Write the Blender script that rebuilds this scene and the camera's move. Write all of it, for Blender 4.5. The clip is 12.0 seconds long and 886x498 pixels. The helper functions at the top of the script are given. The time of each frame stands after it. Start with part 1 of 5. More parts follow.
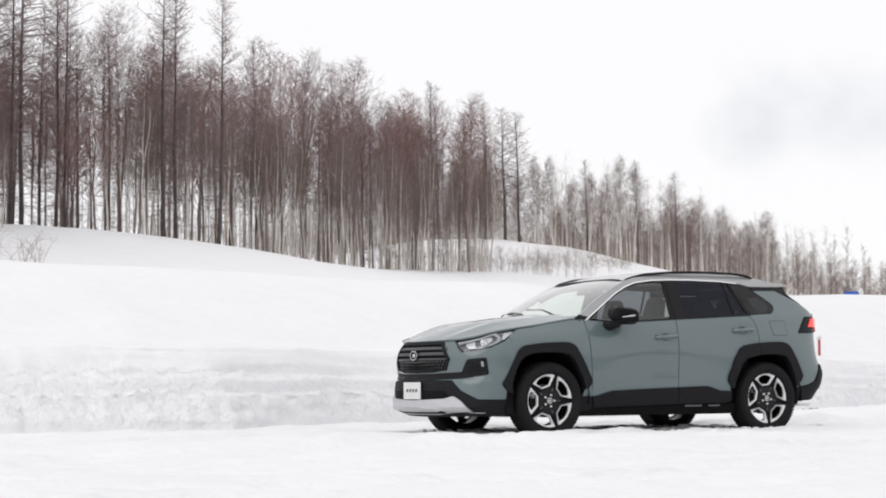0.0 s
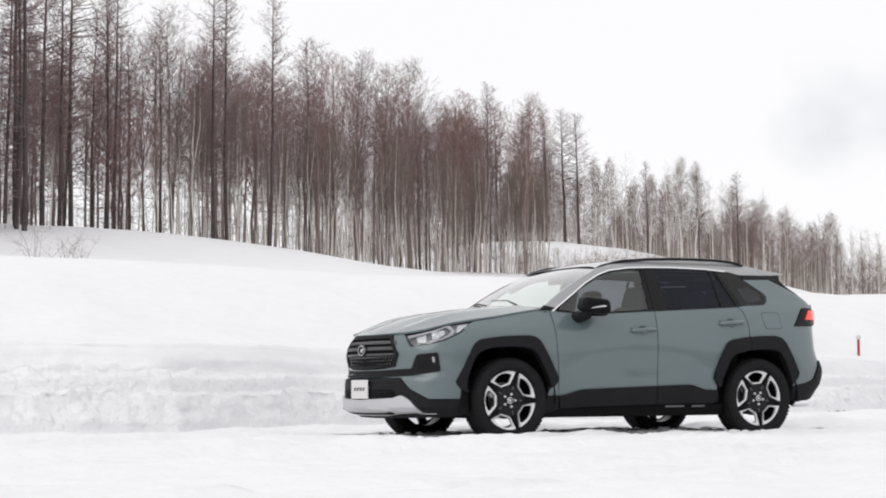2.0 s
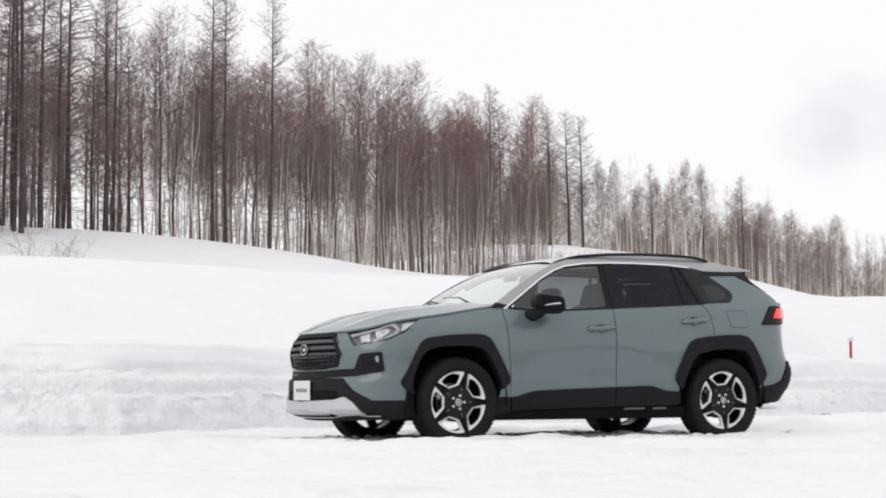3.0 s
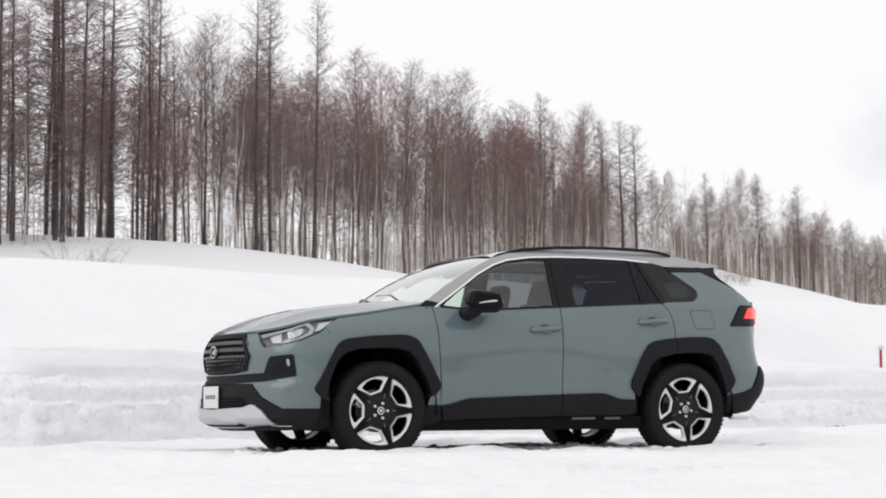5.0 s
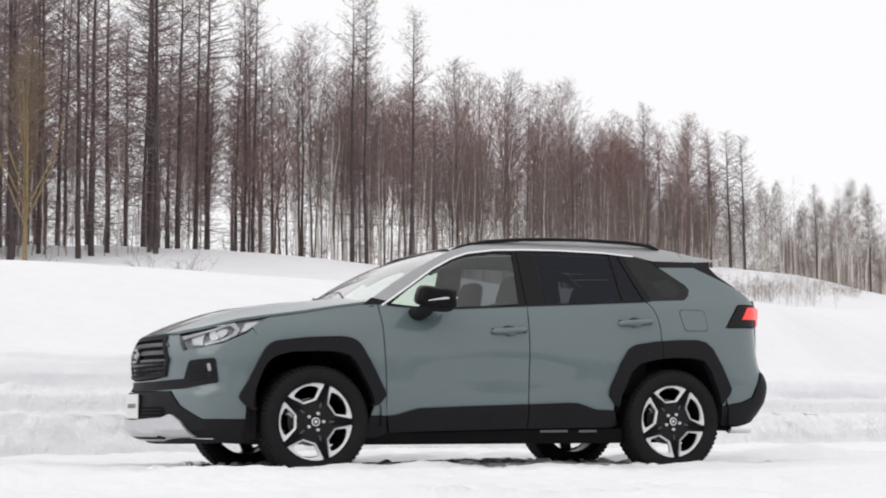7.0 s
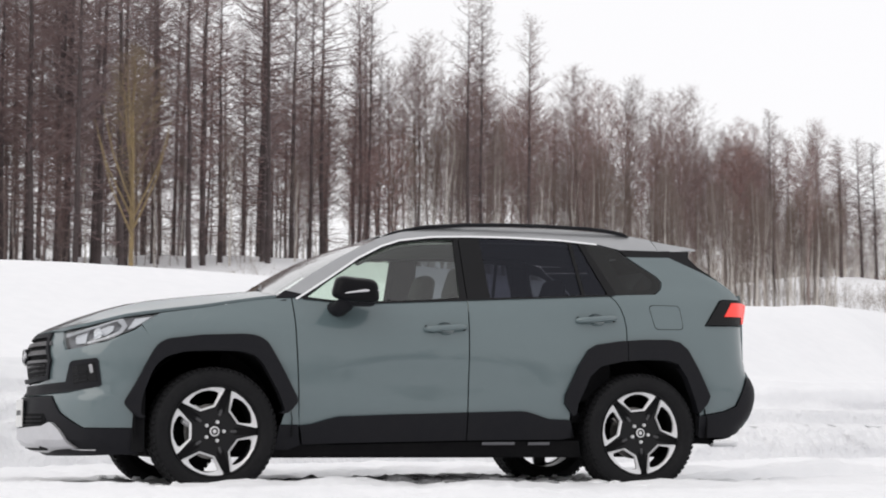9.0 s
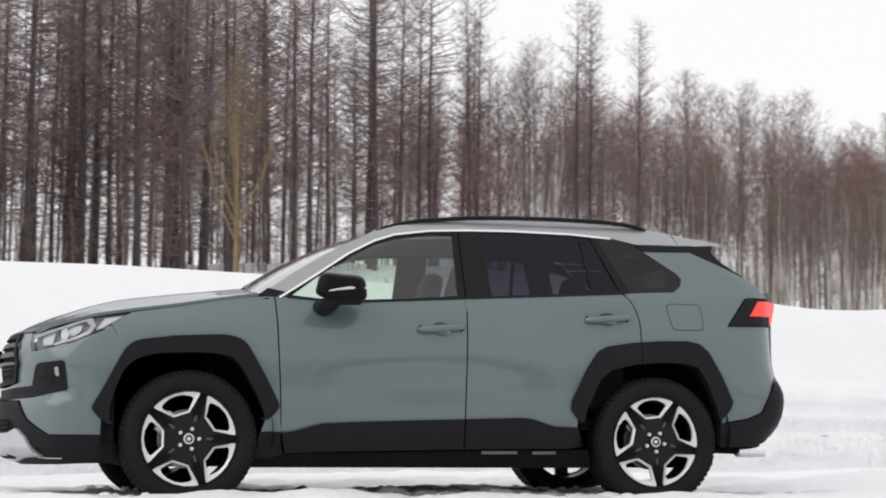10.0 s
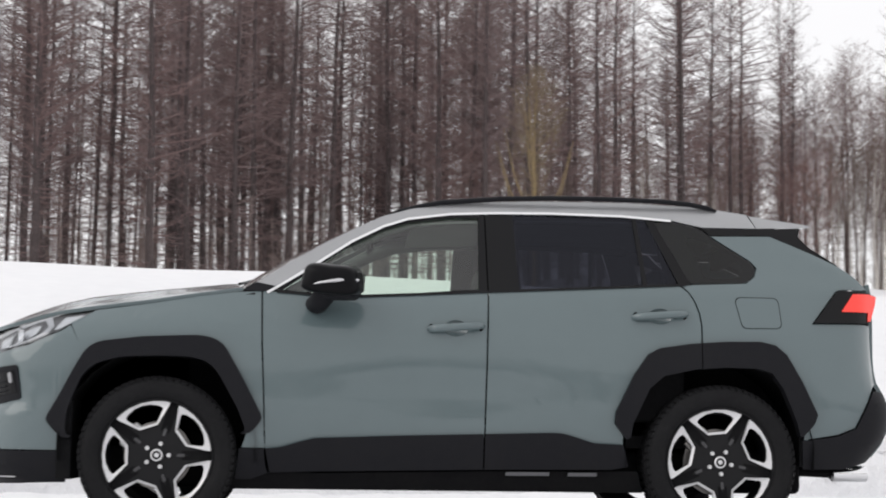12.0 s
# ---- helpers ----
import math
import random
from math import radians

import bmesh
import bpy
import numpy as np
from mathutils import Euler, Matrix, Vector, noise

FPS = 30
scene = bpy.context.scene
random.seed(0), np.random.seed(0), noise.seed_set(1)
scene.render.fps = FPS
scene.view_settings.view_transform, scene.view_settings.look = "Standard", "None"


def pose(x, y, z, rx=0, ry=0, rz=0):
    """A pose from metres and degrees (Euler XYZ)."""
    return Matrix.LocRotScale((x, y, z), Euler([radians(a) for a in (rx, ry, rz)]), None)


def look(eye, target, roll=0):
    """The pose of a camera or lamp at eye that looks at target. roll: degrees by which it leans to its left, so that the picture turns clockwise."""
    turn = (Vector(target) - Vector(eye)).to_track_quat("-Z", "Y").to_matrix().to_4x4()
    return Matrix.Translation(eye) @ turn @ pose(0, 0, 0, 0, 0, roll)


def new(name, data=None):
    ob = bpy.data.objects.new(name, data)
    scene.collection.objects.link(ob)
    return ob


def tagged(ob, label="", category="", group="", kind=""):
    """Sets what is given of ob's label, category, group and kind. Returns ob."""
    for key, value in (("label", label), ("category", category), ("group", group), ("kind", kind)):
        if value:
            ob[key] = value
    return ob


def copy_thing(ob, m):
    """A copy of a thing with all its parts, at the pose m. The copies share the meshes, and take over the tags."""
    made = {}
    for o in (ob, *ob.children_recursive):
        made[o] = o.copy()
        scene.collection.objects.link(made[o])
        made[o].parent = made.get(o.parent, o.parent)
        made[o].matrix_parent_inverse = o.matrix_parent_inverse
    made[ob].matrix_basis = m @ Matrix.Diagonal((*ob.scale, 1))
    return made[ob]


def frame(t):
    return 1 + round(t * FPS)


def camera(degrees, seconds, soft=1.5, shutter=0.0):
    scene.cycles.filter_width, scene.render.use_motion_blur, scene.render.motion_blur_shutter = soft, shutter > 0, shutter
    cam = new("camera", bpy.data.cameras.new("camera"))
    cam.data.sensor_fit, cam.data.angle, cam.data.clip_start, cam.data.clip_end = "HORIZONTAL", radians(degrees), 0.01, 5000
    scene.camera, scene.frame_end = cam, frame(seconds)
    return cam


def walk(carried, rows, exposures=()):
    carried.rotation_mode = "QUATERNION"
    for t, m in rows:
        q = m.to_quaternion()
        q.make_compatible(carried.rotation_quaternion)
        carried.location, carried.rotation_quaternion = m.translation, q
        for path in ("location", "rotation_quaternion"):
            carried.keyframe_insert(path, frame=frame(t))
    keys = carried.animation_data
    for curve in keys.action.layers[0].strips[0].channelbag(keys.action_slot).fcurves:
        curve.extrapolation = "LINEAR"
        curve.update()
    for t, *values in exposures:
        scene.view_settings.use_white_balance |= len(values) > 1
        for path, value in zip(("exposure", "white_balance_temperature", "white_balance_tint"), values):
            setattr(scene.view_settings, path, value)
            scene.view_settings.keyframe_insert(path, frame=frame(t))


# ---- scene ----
cam = camera(26.605, 12.0, soft=1.9, shutter=0.65)
# seconds, eye x y z, heading (degrees left of +y), pitch up, roll
PATH = [
    (0.0, -11.348, -15.978, 0.537, -30.327, 4.113, -0.362),
    (0.5, -10.880, -15.709, 0.521, -29.557, 4.157, -0.361),
    (1.0, -10.432, -15.456, 0.506, -28.878, 4.166, -0.356),
    (1.5, -10.000, -15.215, 0.492, -28.532, 4.184, -0.346),
    (2.0, -9.579, -14.982, 0.479, -28.291, 4.240, -0.333),
    (2.5, -9.163, -14.753, 0.466, -28.147, 4.302, -0.316),
    (4.5, -7.511, -13.844, 0.426, -27.108, 4.610, -0.207),
    (5.0, -7.091, -13.611, 0.419, -26.222, 4.715, -0.170),
    (5.5, -6.666, -13.375, 0.412, -25.254, 4.825, -0.129),
    (6.0, -6.237, -13.136, 0.406, -24.323, 4.909, -0.085),
    (6.5, -5.804, -12.892, 0.401, -23.490, 5.020, -0.036),
    (8.5, -4.027, -11.879, 0.391, -20.065, 5.388, 0.199),
    (9.0, -3.574, -11.614, 0.390, -18.640, 5.470, 0.268),
    (9.5, -3.117, -11.343, 0.391, -16.965, 5.594, 0.341),
    (10.0, -2.656, -11.064, 0.393, -14.989, 5.694, 0.417),
    (10.5, -2.190, -10.776, 0.395, -12.609, 5.815, 0.498),
    (11.0, -1.719, -10.476, 0.398, -9.561, 5.950, 0.583),
    (11.5, -1.241, -10.161, 0.403, -6.959, 6.065, 0.671),
    (12.0, -0.753, -9.828, 0.408, -4.767, 6.128, 0.763),
]
walk(cam, [(t, pose(x, y, z) @ pose(0, 0, 0, 0, 0, yaw) @ pose(0, 0, 0, 90 + pitch, 0, 0) @ pose(0, 0, 0, 0, 0, roll))
           for t, x, y, z, yaw, pitch, roll in PATH])

# ---- light: overcast winter sky, weak wide sun behind thin cloud ----
world = bpy.data.worlds.new("overcast_sky")
scene.world = world
world.use_nodes = True
wn, wl = world.node_tree.nodes, world.node_tree.links
wn.clear()
w_out = wn.new("ShaderNodeOutputWorld")
w_sky = wn.new("ShaderNodeTexSky")
w_sky.sky_type, w_sky.sun_disc = "NISHITA", False
w_sky.sun_elevation, w_sky.sun_rotation = radians(34), radians(248)
w_skybg = wn.new("ShaderNodeBackground")
w_skybg.inputs["Strength"].default_value = 0.10
wl.new(w_sky.outputs["Color"], w_skybg.inputs["Color"])
# a thin grey cloud low over the far end of the wood, ragged by noise, in an otherwise white sky
w_co = wn.new("ShaderNodeTexCoord")
w_noise = wn.new("ShaderNodeTexNoise")
w_noise.inputs["Scale"].default_value, w_noise.inputs["Detail"].default_value = 9.0, 4.0
w_noise.inputs["Roughness"].default_value = 0.5
wl.new(w_co.outputs["Generated"], w_noise.inputs["Vector"])
w_off = wn.new("ShaderNodeVectorMath")
w_off.operation = "SUBTRACT"
w_off.inputs[1].default_value = (0.641, 0.755, 0.128)
wl.new(w_co.outputs["Generated"], w_off.inputs[0])
w_squash = wn.new("ShaderNodeVectorMath")
w_squash.operation = "MULTIPLY"
w_squash.inputs[1].default_value = (1.0, 1.0, 2.6)
wl.new(w_off.outputs["Vector"], w_squash.inputs[0])
w_len = wn.new("ShaderNodeVectorMath")
w_len.operation = "LENGTH"
wl.new(w_squash.outputs["Vector"], w_len.inputs[0])
w_edge = wn.new("ShaderNodeMath")
w_edge.operation = "MULTIPLY_ADD"
w_edge.inputs[1].default_value, w_edge.inputs[2].default_value = 0.42, -0.20
wl.new(w_noise.outputs["Fac"], w_edge.inputs[0])
w_sum = wn.new("ShaderNodeMath")
w_sum.operation = "ADD"
wl.new(w_len.outputs["Value"], w_sum.inputs[0])
wl.new(w_edge.outputs["Value"], w_sum.inputs[1])
w_ramp = wn.new("ShaderNodeValToRGB")
w_ramp.color_ramp.interpolation = "EASE"
w_ramp.color_ramp.elements[0].position, w_ramp.color_ramp.elements[0].color = 0.0, (0.83, 0.845, 0.875, 1)
w_ramp.color_ramp.elements[1].position, w_ramp.color_ramp.elements[1].color = 0.115, (1.01, 1.0, 1.015, 1)
wl.new(w_sum.outputs["Value"], w_ramp.inputs["Fac"])
w_cloud = wn.new("ShaderNodeBackground")
w_cloud.inputs["Strength"].default_value = 1.0
wl.new(w_ramp.outputs["Color"], w_cloud.inputs["Color"])
w_mix = wn.new("ShaderNodeMixShader")
w_mix.inputs["Fac"].default_value = 0.96
wl.new(w_skybg.outputs["Background"], w_mix.inputs[1])
wl.new(w_cloud.outputs["Background"], w_mix.inputs[2])
wl.new(w_mix.outputs["Shader"], w_out.inputs["Surface"])

sun = new("sun", bpy.data.lights.new("sun", "SUN"))
sun.data.energy, sun.data.angle, sun.data.color = 0.85, radians(48), (1.0, 0.965, 0.92)
sun.matrix_world = look((-30, -12, 22), (0, 0, 0))
scene.view_settings.exposure = 0.0


# ---- materials ----
def material(name, color, rough=0.6, metal=0.0, vary=0.0, scale=4.0, bump=0.0, bump_scale=40.0, coat=0.0, second=None, ior=1.45, spec=0.5):
    """Principled material; colour wanders towards `second` at a coarse and a fine scale, fine relief by bump."""
    m = bpy.data.materials.new(name)
    m.use_nodes = True
    n, l = m.node_tree.nodes, m.node_tree.links
    b = n["Principled BSDF"]
    b.inputs["Base Color"].default_value = (*color, 1)
    b.inputs["Roughness"].default_value, b.inputs["Metallic"].default_value = rough, metal
    b.inputs["Coat Weight"].default_value, b.inputs["Coat Roughness"].default_value = coat, 0.03
    b.inputs["IOR"].default_value, b.inputs["Specular IOR Level"].default_value = ior, spec
    co = n.new("ShaderNodeTexCoord")
    if second:
        coarse, fine, add, ramp, mix = (n.new("ShaderNode" + k) for k in ("TexNoise", "TexNoise", "Math", "MapRange", "Mix"))
        coarse.inputs["Scale"].default_value, fine.inputs["Scale"].default_value = scale, scale * 9
        coarse.inputs["Detail"].default_value = fine.inputs["Detail"].default_value = 3
        l.new(co.outputs["Object"], coarse.inputs["Vector"])
        l.new(co.outputs["Object"], fine.inputs["Vector"])
        add.operation = "ADD"
        l.new(coarse.outputs["Fac"], add.inputs[0])
        l.new(fine.outputs["Fac"], add.inputs[1])
        ramp.inputs["From Min"].default_value, ramp.inputs["From Max"].default_value = 0.75, 1.3
        ramp.inputs["To Max"].default_value = vary
        l.new(add.outputs[0], ramp.inputs["Value"])
        mix.data_type = "RGBA"
        mix.inputs["A"].default_value, mix.inputs["B"].default_value = (*color, 1), (*second, 1)
        l.new(ramp.outputs["Result"], mix.inputs["Factor"])
        l.new(mix.outputs["Result"], b.inputs["Base Color"])
    if bump:
        tex, bm_ = n.new("ShaderNodeTexNoise"), n.new("ShaderNodeBump")
        tex.inputs["Scale"].default_value, tex.inputs["Detail"].default_value = bump_scale, 5
        l.new(co.outputs["Object"], tex.inputs["Vector"])
        bm_.inputs["Strength"].default_value, bm_.inputs["Distance"].default_value = bump, 0.02
        l.new(tex.outputs["Fac"], bm_.inputs["Height"])
        l.new(bm_.outputs["Normal"], b.inputs["Normal"])
    return m


SNOW = material("snow", (0.83, 0.83, 0.84), 0.75, second=(0.75, 0.755, 0.77), vary=0.5, scale=0.7, bump=0.4, bump_scale=16, spec=0.3)
SNOW_GROUND = material("ground_snow", (0.83, 0.83, 0.845), 0.75, second=(0.755, 0.76, 0.78), vary=0.5, scale=0.7, bump=1.0, bump_scale=10, spec=0.3)
_n, _l = SNOW_GROUND.node_tree.nodes, SNOW_GROUND.node_tree.links
_crust = _n.new("ShaderNodeAttribute")
_crust.attribute_name = "crust"
_l.new(_crust.outputs["Fac"], _n["Bump"].inputs["Strength"])
_n["Bump"].inputs["Distance"].default_value = 0.07
ALDER_BARK = material("alder_bark", (0.125, 0.097, 0.092), 0.9, second=(0.26, 0.215, 0.20), vary=0.8, scale=1.2, bump=0.5, bump_scale=9)
LARCH_BARK = material("larch_bark", (0.058, 0.044, 0.044), 0.9, second=(0.112, 0.090, 0.088), vary=0.8, scale=1.5, bump=0.6, bump_scale=9)
LARCH_TWIG = material("larch_twig", (0.228, 0.168, 0.163), 0.9, second=(0.146, 0.110, 0.109), vary=0.8, scale=0.5)
ALDER_TWIG = material("alder_twig", (0.250, 0.178, 0.168), 0.9, second=(0.170, 0.126, 0.121), vary=0.8, scale=0.5)
BIRCH_BARK = material("birch_bark", (0.82, 0.79, 0.75), 0.8, second=(0.36, 0.32, 0.29), vary=0.5, scale=1.3, bump=0.4, bump_scale=8)
BIRCH_TWIG = material("birch_twig", (0.22, 0.172, 0.15), 0.9, second=(0.14, 0.11, 0.098), vary=0.8, scale=0.5)
YELLOW_TWIG = material("willow_twig", (0.21, 0.16, 0.10), 0.9, second=(0.15, 0.11, 0.07), vary=0.8, scale=0.5)
SAPLING = material("sapling_bark", (0.42, 0.37, 0.33), 0.85, second=(0.14, 0.11, 0.095), vary=0.85, scale=0.6)


def vary_by_tree(m, warm, grey):
    """Each tree's twigs lean towards a warmer or a greyer, darker or lighter tone of their own."""
    n, l = m.node_tree.nodes, m.node_tree.links
    old = n["Principled BSDF"].inputs["Base Color"].links[0].from_socket
    info, ramp, mix = n.new("ShaderNodeObjectInfo"), n.new("ShaderNodeValToRGB"), n.new("ShaderNodeMix")
    ramp.color_ramp.elements[0].color, ramp.color_ramp.elements[1].color = (*warm, 1), (*grey, 1)
    mix.data_type, mix.blend_type = "RGBA", "MULTIPLY"
    mix.inputs["Factor"].default_value = 1.0
    l.new(info.outputs["Random"], ramp.inputs["Fac"])
    l.new(old, mix.inputs["A"])
    l.new(ramp.outputs["Color"], mix.inputs["B"])
    l.new(mix.outputs["Result"], n["Principled BSDF"].inputs["Base Color"])


vary_by_tree(LARCH_TWIG, (1.06, 0.94, 0.92), (0.86, 0.89, 0.91))
vary_by_tree(ALDER_TWIG, (1.10, 0.90, 0.87), (0.84, 0.86, 0.87))
vary_by_tree(ALDER_BARK, (0.50, 0.48, 0.47), (1.75, 1.70, 1.66))
vary_by_tree(BIRCH_BARK, (1.0, 0.98, 0.96), (0.78, 0.76, 0.74))
MARKER_RED = material("marker_red_paint", (0.36, 0.03, 0.035), 0.5, second=(0.28, 0.03, 0.03), vary=0.5, scale=6)
MARKER_WHITE = material("marker_white_cap", (0.62, 0.62, 0.6), 0.5, second=(0.5, 0.5, 0.48), vary=0.5, scale=9)
BOARD_BLUE = material("board_blue_paint", (0.02, 0.09, 0.42), 0.4, second=(0.03, 0.11, 0.45), vary=0.5, scale=4)
SLUSH = material("grey_slush", (0.16, 0.16, 0.165), 0.7, second=(0.34, 0.34, 0.35), vary=0.8, scale=7, bump=0.5, bump_scale=30)
YELLOW_BARK = material("willow_bark", (0.30, 0.22, 0.11), 0.85, second=(0.17, 0.13, 0.08), vary=0.8, scale=1.2, bump=0.4, bump_scale=9)


# ---- smooth lattice noise, for the ground ----
def lattice(x, y, seed=0):
    xi, yi = np.floor(x).astype(np.int64), np.floor(y).astype(np.int64)
    fx, fy = x - xi, y - yi
    fx, fy = fx * fx * (3 - 2 * fx), fy * fy * (3 - 2 * fy)

    def h(a, b):
        k = (a * 374761393 + b * 668265263 + seed * 974711) & 0xFFFFFFFF
        k = ((k ^ (k >> 13)) * 1274126177) & 0xFFFFFFFF
        return ((k ^ (k >> 16)) & 0xFFFF) / 32767.5 - 1

    return (h(xi, yi) * (1 - fx) + h(xi + 1, yi) * fx) * (1 - fy) + (h(xi, yi + 1) * (1 - fx) + h(xi + 1, yi + 1) * fx) * fy


def fbm(x, y, octaves=4, seed=0, gain=0.5):
    total, amp = 0.0, 1.0
    for k in range(octaves):
        total = total + amp * lattice(x * 2.03**k + 17.3 * k, y * 2.03**k - 9.1 * k, seed + k)
        amp *= gain
    return total


def step(v, a, b):
    q = np.clip((v - a) / (b - a), 0, 1)
    return q * q * (3 - 2 * q)


# ---- the ground: ploughed lot, snow bank, field and wooded hill, one sheet ----
LOT = 0.05
EDGE, ALONG, INTO = (33.0, 116.0), (0.83, 0.557), (-0.557, 0.83)


def bank_foot(x):
    """y of the foot of the ploughed snow bank."""
    return np.interp(x, [-400, -12, -6, -3, 0, 7, 11, 18, 30, 400], [-30, 1.6, 2.35, 2.75, 4.3, 7.0, 8.9, 14.4, 21, 150])


def hill(x, y):
    s = INTO[0] * (x - EDGE[0]) + INTO[1] * (y - EDGE[1])
    a = ALONG[0] * (x - EDGE[0]) + ALONG[1] * (y - EDGE[1])
    up = np.interp(s, [-75, -62, -45, -30, -18, -8, 0, 12, 30, 80, 220, 700], [1.6, 2.2, 4.2, 6.9, 9.2, 10.8, 11.5, 12.0, 12.6, 14.5, 18, 18])
    up = up * np.interp(a, [-300, -80, -47, -18, -10, 20, 88, 140, 220, 500], [0.5, 0.55, 0.72, 0.96, 1.03, 1.0, 1.1, 1.15, 1.22, 1.25])
    hump = 7.5 * np.exp(-(((x - 128) / 26) ** 2 + ((y - 214) / 34) ** 2))
    return up + hump + 0.5 * fbm(x / 24, y / 24, 2, 5)


def crest_line(x):
    return np.maximum(12.0 + 0.12 * x, bank_foot(x) + 4.0) + np.interp(x, [9, 15, 21, 40], [0, 3.5, 7, 10])


def ground_z(x, y):
    foot, ridge = bank_foot(x), crest_line(x)
    d = y - foot
    crest = np.interp(x, [-60, -30, -5, 0, 5, 6.8, 9, 10.5, 15, 21, 30, 40, 90], [3.0, 2.70, 2.43, 2.385, 2.345, 2.35, 2.20, 2.26, 2.66, 3.12, 3.48, 3.82, 4.8])
    shelf = d + 0.05 * fbm(x * 0.45, x * 0 + d * 0.8, 3, 81) * step(d, 0.1, 0.5)
    z = LOT + np.interp(shelf, [0, 0.05, 0.24, 0.29, 0.42, 0.47, 0.72, 0.80, 0.90, 1.02, 1.3, 1.9, 2.6], [0, 0.10, 0.36, 0.38, 0.41, 0.55, 0.61, 0.73, 0.84, 0.92, 0.975, 1.0, 1.03])
    field = 0.82 + (crest - 0.87) * np.sin(np.clip((d - 1.8) / (ridge - foot - 1.8), 0, 1) * math.pi / 2) ** 1.25
    z = np.where(d > 1.8, LOT + np.maximum(field, z - LOT), z)
    far = step(y - ridge, 1.0, 22)
    z = z - 0.7 * step(y - ridge, 0.5, 10) * (1 - far)
    return z * (1 - far) + hill(x, y) * far


# lines of tyre tracks across the lot: x, y of a point, heading in degrees
TRACKS = ((-4.0, -3.4, 7), (-4.0, -5.1, 5), (-3.0, -6.6, -4), (-3.0, -8.2, -6), (4.0, -4.2, 13), (4.5, -5.8, 12), (-7.0, -1.6, 16), (3.0, 2.6, 24), (6.0, 1.9, 25))


def tyre_tracks(x, y):
    """Shallow pressed grooves with small berms, worn away here and there."""
    total = 0.0 * x
    for k, (x0, y0, turn) in enumerate(TRACKS):
        c, q = math.cos(radians(turn)), math.sin(radians(turn))
        run, off = (x - x0) * c + (y - y0) * q, -(x - x0) * q + (y - y0) * c
        off = off + 0.22 * lattice(run * 0.13, run * 0 + k, 90 + k)
        worn = 0.35 + 0.65 * step(lattice(run * 0.3, off * 0.4, 97 + k), -0.5, 0.4)
        groove = -0.055 * np.exp(-((off / 0.14) ** 4)) + 0.034 * np.exp(-(((np.abs(off) - 0.22) / 0.07) ** 2))
        total = total + worn * groove
    return total


def ground_detail(x, y):
    d = y - bank_foot(x)
    face = step(d, -0.25, 0.1) * (1 - step(d, 1.2, 1.6))
    tread = step(d, 0.24, 0.3) * (1 - step(d, 0.38, 0.44)) + step(d, 0.44, 0.52) * (1 - step(d, 0.68, 0.76))
    lot = 1 - step(d, -0.5, 0.0)
    patch = step(fbm(x * 0.55, d * 2.0, 2, 27), -0.5, 0.5)
    crumbs = 0.028 * np.abs(fbm(x * 5 + 2 * d, d * 8, 3, 21)) + 0.022 * fbm(x * 11 - 5 * d, d * 13, 2, 25)
    lumps = 0.018 * fbm(x * 0.9, d * 3.0, 3, 11) + crumbs * (0.25 + 0.9 * tread) * (0.3 + 0.9 * patch)
    ruts = 0.045 * fbm(x * 0.30, y * 1.7, 3, 31) + 0.022 * fbm(x * 1.6, y * 3.6, 3, 41) + 0.012 * np.abs(fbm(x * 5, y * 6, 3, 47)) + tyre_tracks(x, y)
    under = np.exp(-((np.maximum(np.abs(x) - 2.0, 0) / 0.8) ** 2 + (np.maximum(np.abs(y) - 0.7, 0) / 0.5) ** 2))
    ruts = ruts * (1 - 0.6 * under) + under * (0.018 * fbm(x * 6, y * 6, 3, 71) - 0.01)
    field = 0.05 * fbm(x * 0.3, y * 0.3, 2, 51) * step(d, 2.0, 6)
    return face * lumps + lot * ruts + field


